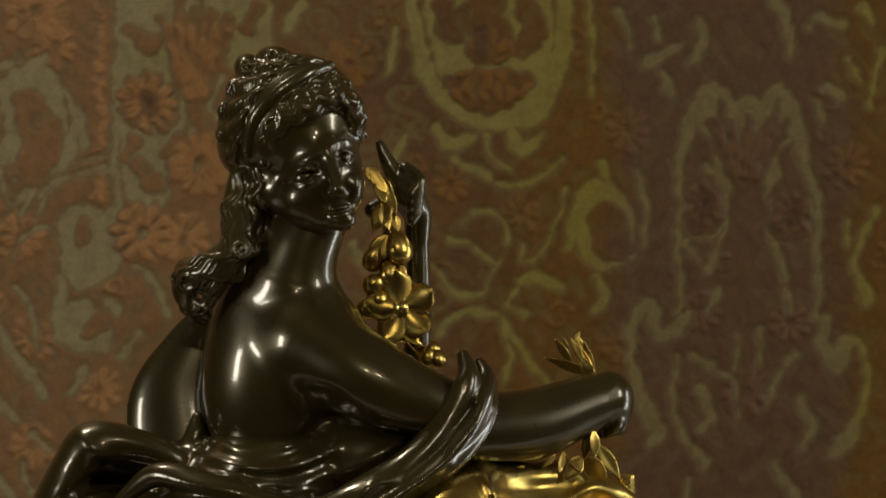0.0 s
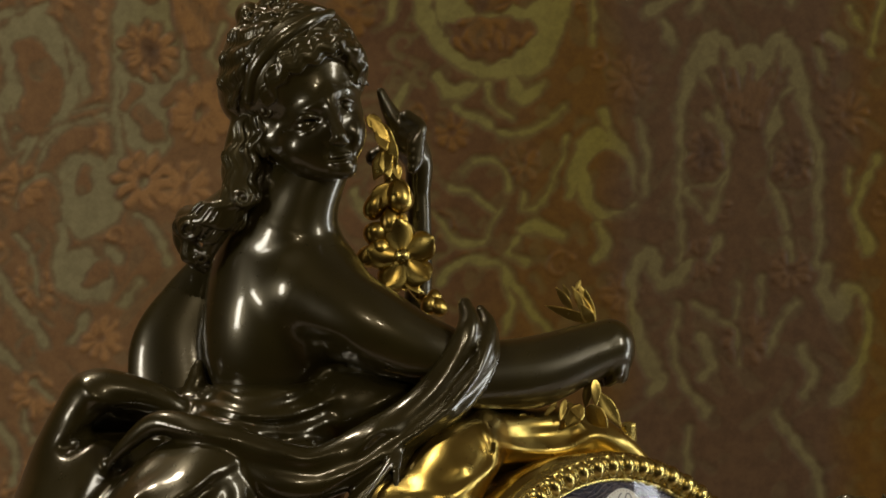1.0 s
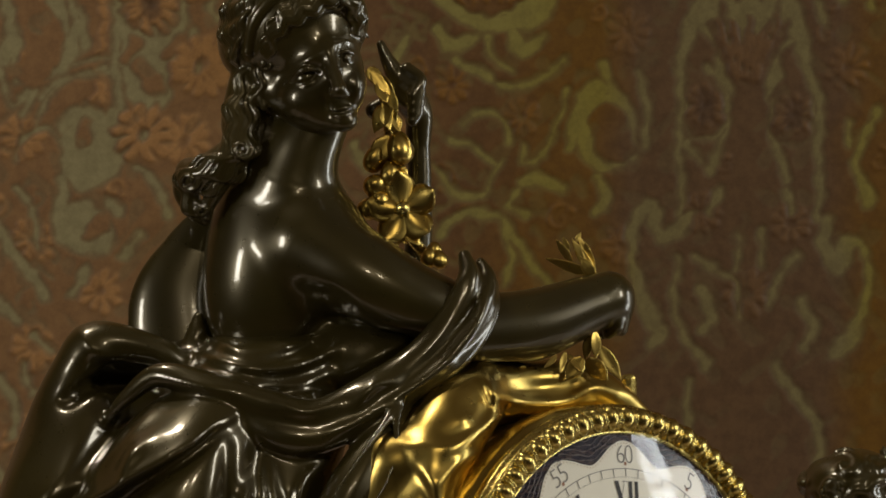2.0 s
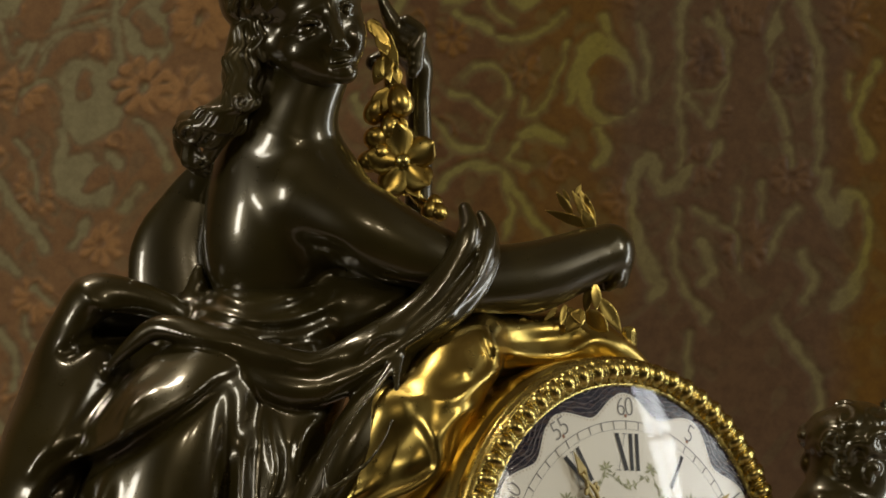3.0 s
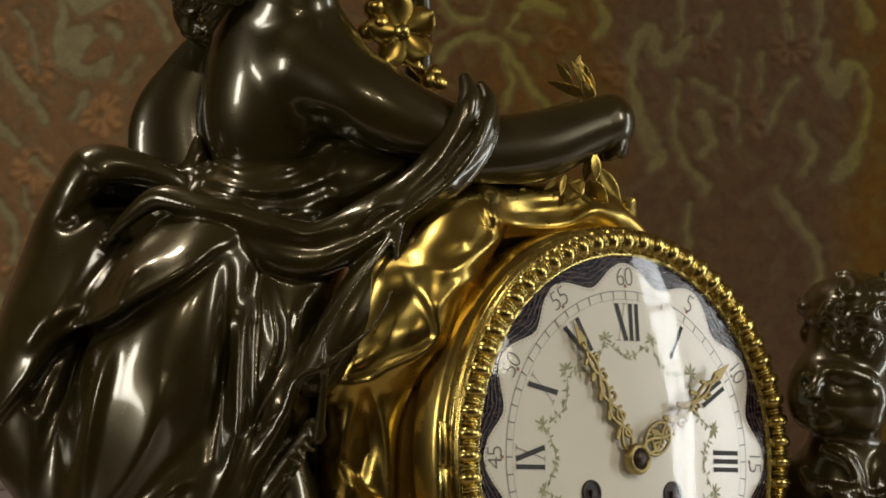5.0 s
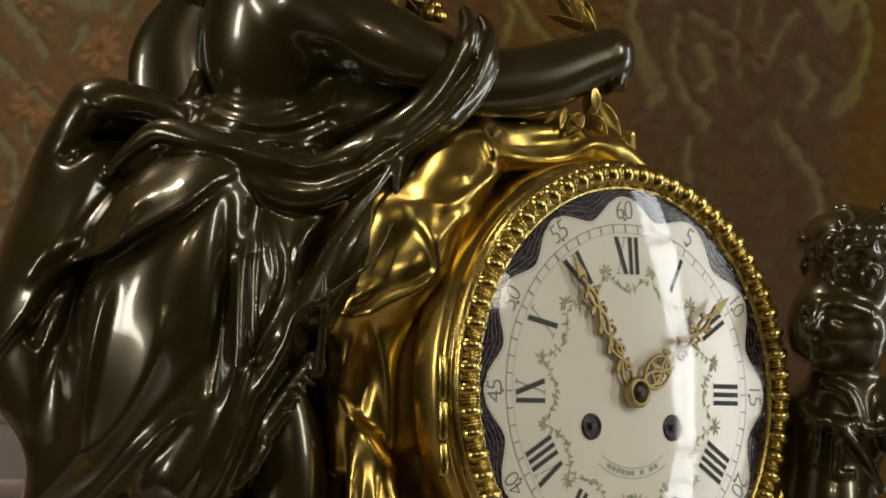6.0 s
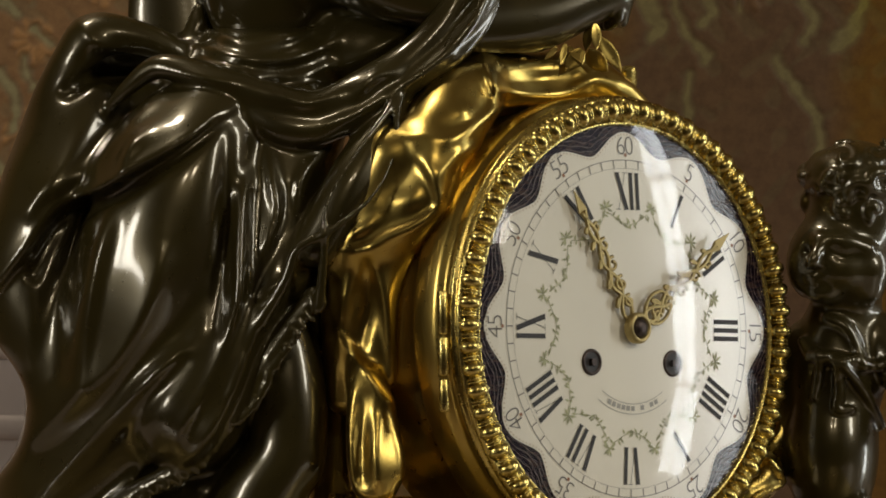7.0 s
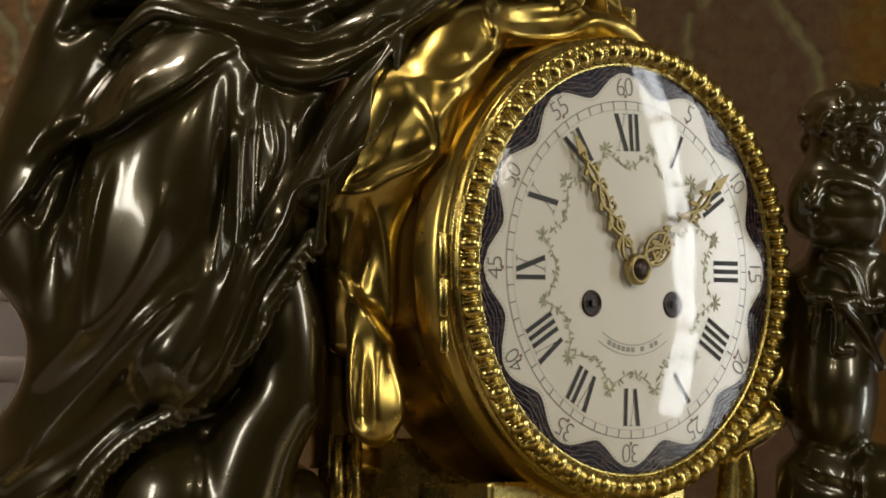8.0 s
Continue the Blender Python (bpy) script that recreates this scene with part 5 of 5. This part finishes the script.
# ---- the small bronze child at the other side ----
def child_figure():
    c = Clay((1370, 90, 120), (1760, 960, 480), 3.0)
    rnd = random.Random(9)
    # head and face, turned down towards the dial
    c.ball((1516, 258, 316), (88, 112, 96), 14)
    c.ball((1478, 350, 286), (82, 84, 78), 24)
    c.ball((1432, 370, 274), (38, 54, 44), 20)
    c.ball((1536, 372, 262), (40, 46, 42), 24)
    c.ball((1490, 378, 236), (34, 28, 27), 20)
    c.ball((1456, 414, 244), (30, 19, 26), 16)
    c.ball((1528, 412, 262), (34, 22, 28), 18)
    c.ball((1494, 344, 196), (26, 11, 20), 10, (0, 0, 12), cut=True)
    c.ball((1428, 342, 214), (14, 10, 18), 8, cut=True)
    c.ball((1493, 347, 221), (17, 9, 12), 4, (0, 0, 12))
    c.rope([(1474, 344, 218, 3), (1492, 338, 210, 4), (1514, 350, 220, 3)], 4, 6)
    c.rope([(1448, 320, 222, 9), (1490, 322, 214, 11), (1536, 336, 226, 9)], 16, 6)
    c.rope([(1456, 322, 218, 9), (1444, 346, 205, 11), (1437, 358, 203, 12)], 12, 6)
    c.ball((1440, 364, 212), (17, 8, 11), 6)
    c.rope([(1424, 386, 226, 4), (1440, 385, 218, 6), (1460, 388, 222, 4)], 5, 6)
    c.rope([(1428, 396, 230, 4), (1442, 397, 221, 6), (1458, 397, 226, 4)], 5, 6)
    # mop of curls
    c.ball((1512, 205, 290), (86, 56, 92), 14)
    c.ball((1424, 206, 310), (15, 22, 22), 8)
    c.ball((1428, 254, 314), (14, 20, 20), 10)
    c.ball((1452, 186, 300), (22, 20, 26), 12)
    for cu, cv, cr, turn in ((1476, 214, 30, 0.6), (1524, 236, 28, 2.4), (1562, 214, 30, 1.2), (1498, 172, 30, 4.0), (1548, 166, 28, 5.2), (1446, 232, 20, 3.0), (1488, 258, 22, 1.0), (1548, 268, 22, 2.0), (1418, 204, 14, 0.0)):
        for step in (0, 1):
            fold(c, [(cu + (cr - 2.6 * q - 7 * step) * math.cos(0.75 * q + turn), cv + (cr - 2.6 * q - 7 * step) * math.sin(0.75 * q + turn), 5.0) for q in range(9 - 3 * step)], 3, 3.0, 4)
    c.rope([(1500, 420, 320, 62), (1490, 470, 330, 66)], 20)
    c.ball((1488, 540, 340), (84, 110, 84), 26)
    c.rope([(1478, 540, 340, 74), (1470, 740, 336, 74)], 30)
    c.ball((1474, 690, 322), (76, 110, 84), 30)
    c.rope([(1556, 490, 320, 42), (1600, 560, 290, 42), (1640, 640, 270, 40)], 14)
    c.rope([(1420, 500, 340, 34), (1405, 600, 350, 34), (1412, 720, 350, 36)], 16)
    c.rope([(1440, 860, 320, 76), (1420, 950, 320, 80)], 24)
    c.rope([(1560, 860, 320, 76), (1580, 950, 320, 80)], 24)
    fold(c, [(1400, 820, 10), (1440, 850, 10), (1510, 868, 9)], 10, 4, cut=True)
    # knotted sash with hanging ends
    fold(c, [(1420, 500, 10), (1440, 525, 12), (1490, 535, 12), (1545, 545, 10), (1570, 540, 9)], 6, 6)
    for k in range(7):
        c.ball((1432 + 15 * k, 528 + 2 * k + rnd.uniform(-4, 4), front(c, 1440 + 15 * k, 530, 250) - 2), rnd.uniform(8, 13), 4)
    for rows in ([(1450, 535, 8), (1446, 570, 10), (1440, 600, 7)], [(1480, 540, 8), (1485, 590, 11), (1480, 620, 8), (1510, 620, 6)], [(1490, 540, 8), (1530, 590, 10), (1560, 650, 9)]):
        fold(c, rows, 5, 7)
    fold(c, [(1460, 460, 8), (1500, 480, 10), (1530, 545, 7)], 12, 2)
    return c.skin("child_statue", BRONZE)


tagged(new("child_statue", child_figure()), "small dark bronze statue of a child with curled hair", "statue")


# ---- gilt garland and sprigs ----
def leaf_mesh(length, width, curl, crease=0.25, thick=0.1, blunt=0.8):
    verts, faces, n, m = [], [], 9, 10
    for i in range(n):
        t = i / (n - 1)
        w = width * (math.sin(math.pi * min(1, t * 0.93 + 0.07)) ** blunt) * (1.15 - 0.4 * t if blunt > 0.6 else 0.75 + 0.4 * t)
        for k in range(m):
            a = 2 * math.pi * k / m
            x, y = w * math.cos(a), thick * width * math.sin(a) - crease * abs(w * math.cos(a)) + curl * length * (t * t)
            verts.append((x * UNIT, y * UNIT, -length * t * UNIT))
    faces = [(i * m + k, i * m + (k + 1) % m, (i + 1) * m + (k + 1) % m, (i + 1) * m + k) for i in range(n - 1) for k in range(m)]
    return mesh_from("leaf", verts, faces, GILT_SATIN)


def aim(a, b, roll=0.0):
    """A pose at a whose -z runs to b, and whose -y looks to the viewer."""
    z = (a - b).normalized()
    y = Vector((0, 1, 0))
    x = y.cross(z).normalized()
    y = z.cross(x)
    m = Matrix((x, y, z)).transposed().to_4x4()
    return Matrix.Translation(a) @ m @ Matrix.Rotation(radians(roll), 4, "Z")


def add_leaf(parent, a, b, width, curl=0.05, roll=0.0, name="leaf"):
    a, b = spot(*a), spot(*b)
    ob = part(name, leaf_mesh((a - b).length / UNIT, width, curl), None, parent)
    ob.matrix_world = aim(a, b, roll)
    return ob


def add_bud(parent, c, r, stretch=1.3, lean=0.0, name="bud"):
    verts, faces, n, m = [], [], 12, 9
    for i in range(m + 1):
        t = math.pi * i / m
        for k in range(n):
            a = 2 * math.pi * k / n
            rr = r * math.sin(t) * (1 + 0.07 * math.cos(3 * a)) * (1 - 0.2 * math.cos(t))
            verts.append((rr * math.cos(a) * UNIT, rr * math.sin(a) * UNIT, r * stretch * math.cos(t) * UNIT))
    faces = [(i * n + k, i * n + (k + 1) % n, (i + 1) * n + (k + 1) % n, (i + 1) * n + k) for i in range(m) for k in range(n)]
    ob = part(name, mesh_from("bud", verts, faces, GILT_SATIN), None, parent)
    ob.matrix_world = Matrix.Translation(spot(*c)) @ pose(0, 0, 0, 0, lean, 0)
    return ob


def garland():
    g = tagged(new("garland"), "gilt bronze garland of leaves, buds and a flower", "garland")
    rnd = random.Random(3)
    stem = bmesh.new()
    tube(stem, [spot(*one(*p)) for p in ((654, 300, 80), (672, 325, 78), (688, 370, 78), (690, 430, 80), (696, 500, 82), (712, 580, 84), (750, 625, 80))], 11 * UNIT, 8)
    part("stem", stem, GILT, g)
    for a, b, w in (((652, 298, 62), (678, 330, 58), 12), ((658, 304, 58), (690, 346, 52), 11), ((672, 312, 58), (698, 350, 52), 11), ((668, 324, 54), (684, 362, 48), 11), ((686, 334, 54), (704, 384, 48), 10), ((668, 312, 60), (700, 372, 56), 14), ((682, 345, 56), (698, 415, 54), 13), ((690, 360, 54), (662, 412, 50), 17), ((676, 370, 52), (690, 408, 48), 12), ((698, 380, 56), (706, 412, 52), 9),
                    ((700, 410, 60), (726, 458, 50), 16), ((690, 420, 58), (656, 470, 54), 18), ((705, 470, 60), (722, 500, 50), 12), ((668, 470, 60), (650, 448, 52), 12), ((716, 580, 60), (742, 612, 50), 14), ((700, 580, 62), (704, 612, 54), 13), ((690, 575, 62), (720, 610, 50), 12)):
        add_leaf(g, one(*a), one(*b), w * 1.15, rnd.uniform(-0.1, 0.05), rnd.uniform(-30, 30))
    for c, r, s, lean in (((706, 440, 56), 20, 1.35, -15), ((690, 485, 58), 17, 1.3, 0), ((666, 505, 60), 19, 1.1, 60), ((664, 455, 66), 17, 1.5, 25), ((652, 545, 64), 17, 1.1, 40), ((672, 530, 62), 18, 1.0, 0), ((760, 632, 60), 14, 1.2, 10), ((776, 636, 58), 13, 1.2, -15), ((768, 618, 66), 12, 1.0, 0)):
        add_bud(g, one(*c), r * 1.18, s, lean)
    bloom = part("flower", mesh_from("flower", *[[tuple(spot(*one(712, 546, 40)) + Vector(p)) for p in turned([(0.0001, 12 * UNIT), (10 * UNIT, 10 * UNIT), (15 * UNIT, 2 * UNIT), (12 * UNIT, -8 * UNIT)], 14)[0]], turned([(0, 0), (1, 1), (2, 2), (3, 3)], 14)[1]], GILT), None, g, "open gilt flower")
    for k in range(5):
        a = math.radians(-100 + 72 * k)
        ob = part("petal", leaf_mesh(58, 31, -0.2, -0.35, 0.16, 0.5), None, bloom)
        ob.matrix_world = aim(spot(*one(712 + 6 * math.cos(a), 546 + 9 * math.sin(a), 48)), spot(*one(712 + 60 * math.cos(a), 546 + 60 * math.sin(a), 50)), rnd.uniform(-12, 12))
    return g


def sprig(points, label):
    g = tagged(new("gilt_sprig"), label, "ornament", "gilt sprigs on the clock")
    rnd = random.Random(6)
    for a, b, w in points:
        add_leaf(g, one(*a), one(*b), w, rnd.uniform(-0.15, 0.15), rnd.uniform(-40, 40))
    return g


garland()
sprig((((1052, 662, 90), (1010, 600, 84), 11), ((1052, 660, 90), (1022, 592, 86), 9), ((1050, 660, 92), (1036, 604, 90), 9), ((1048, 662, 88), (964, 633, 86), 10), ((1012, 640, 84), (984, 600, 80), 8), ((1050, 664, 84), (1028, 630, 76), 12), ((1006, 620, 84), (996, 596, 78), 5), ((1020, 605, 86), (1028, 588, 82), 5)),
      "small gilt leaf sprig beside the bronze hand")
sprig((((1052, 765, 20), (1056, 812, 20), 11), ((1044, 770, 30), (1036, 815, 26), 10), ((1000, 800, 20), (990, 838, 14), 7), ((1005, 805, 20), (1030, 836, 10), 7), ((985, 806, 24), (962, 828, 16), 6), ((930, 826, 0), (905, 842, -8), 7), ((925, 824, 0), (922, 848, -6), 6), ((1060, 790, 30), (1100, 850, 40), 14), ((1030, 810, 20), (1000, 850, 20), 16), ((1040, 812, 30), (1075, 850, 30), 18)),
      "gilt leaves on top of the case under the arm")
bm = bmesh.new()
a, b = spot(1098, 56, 130), spot(1126, 14, 160)
box(bm, (a.x, a.y, a.z), (b.x, b.y, b.z), 0.0026)
ob = part("top_block", bm, GILT, clock, "small gilt block", smooth=False)
ob.matrix_parent_inverse = DIAL.inverted()
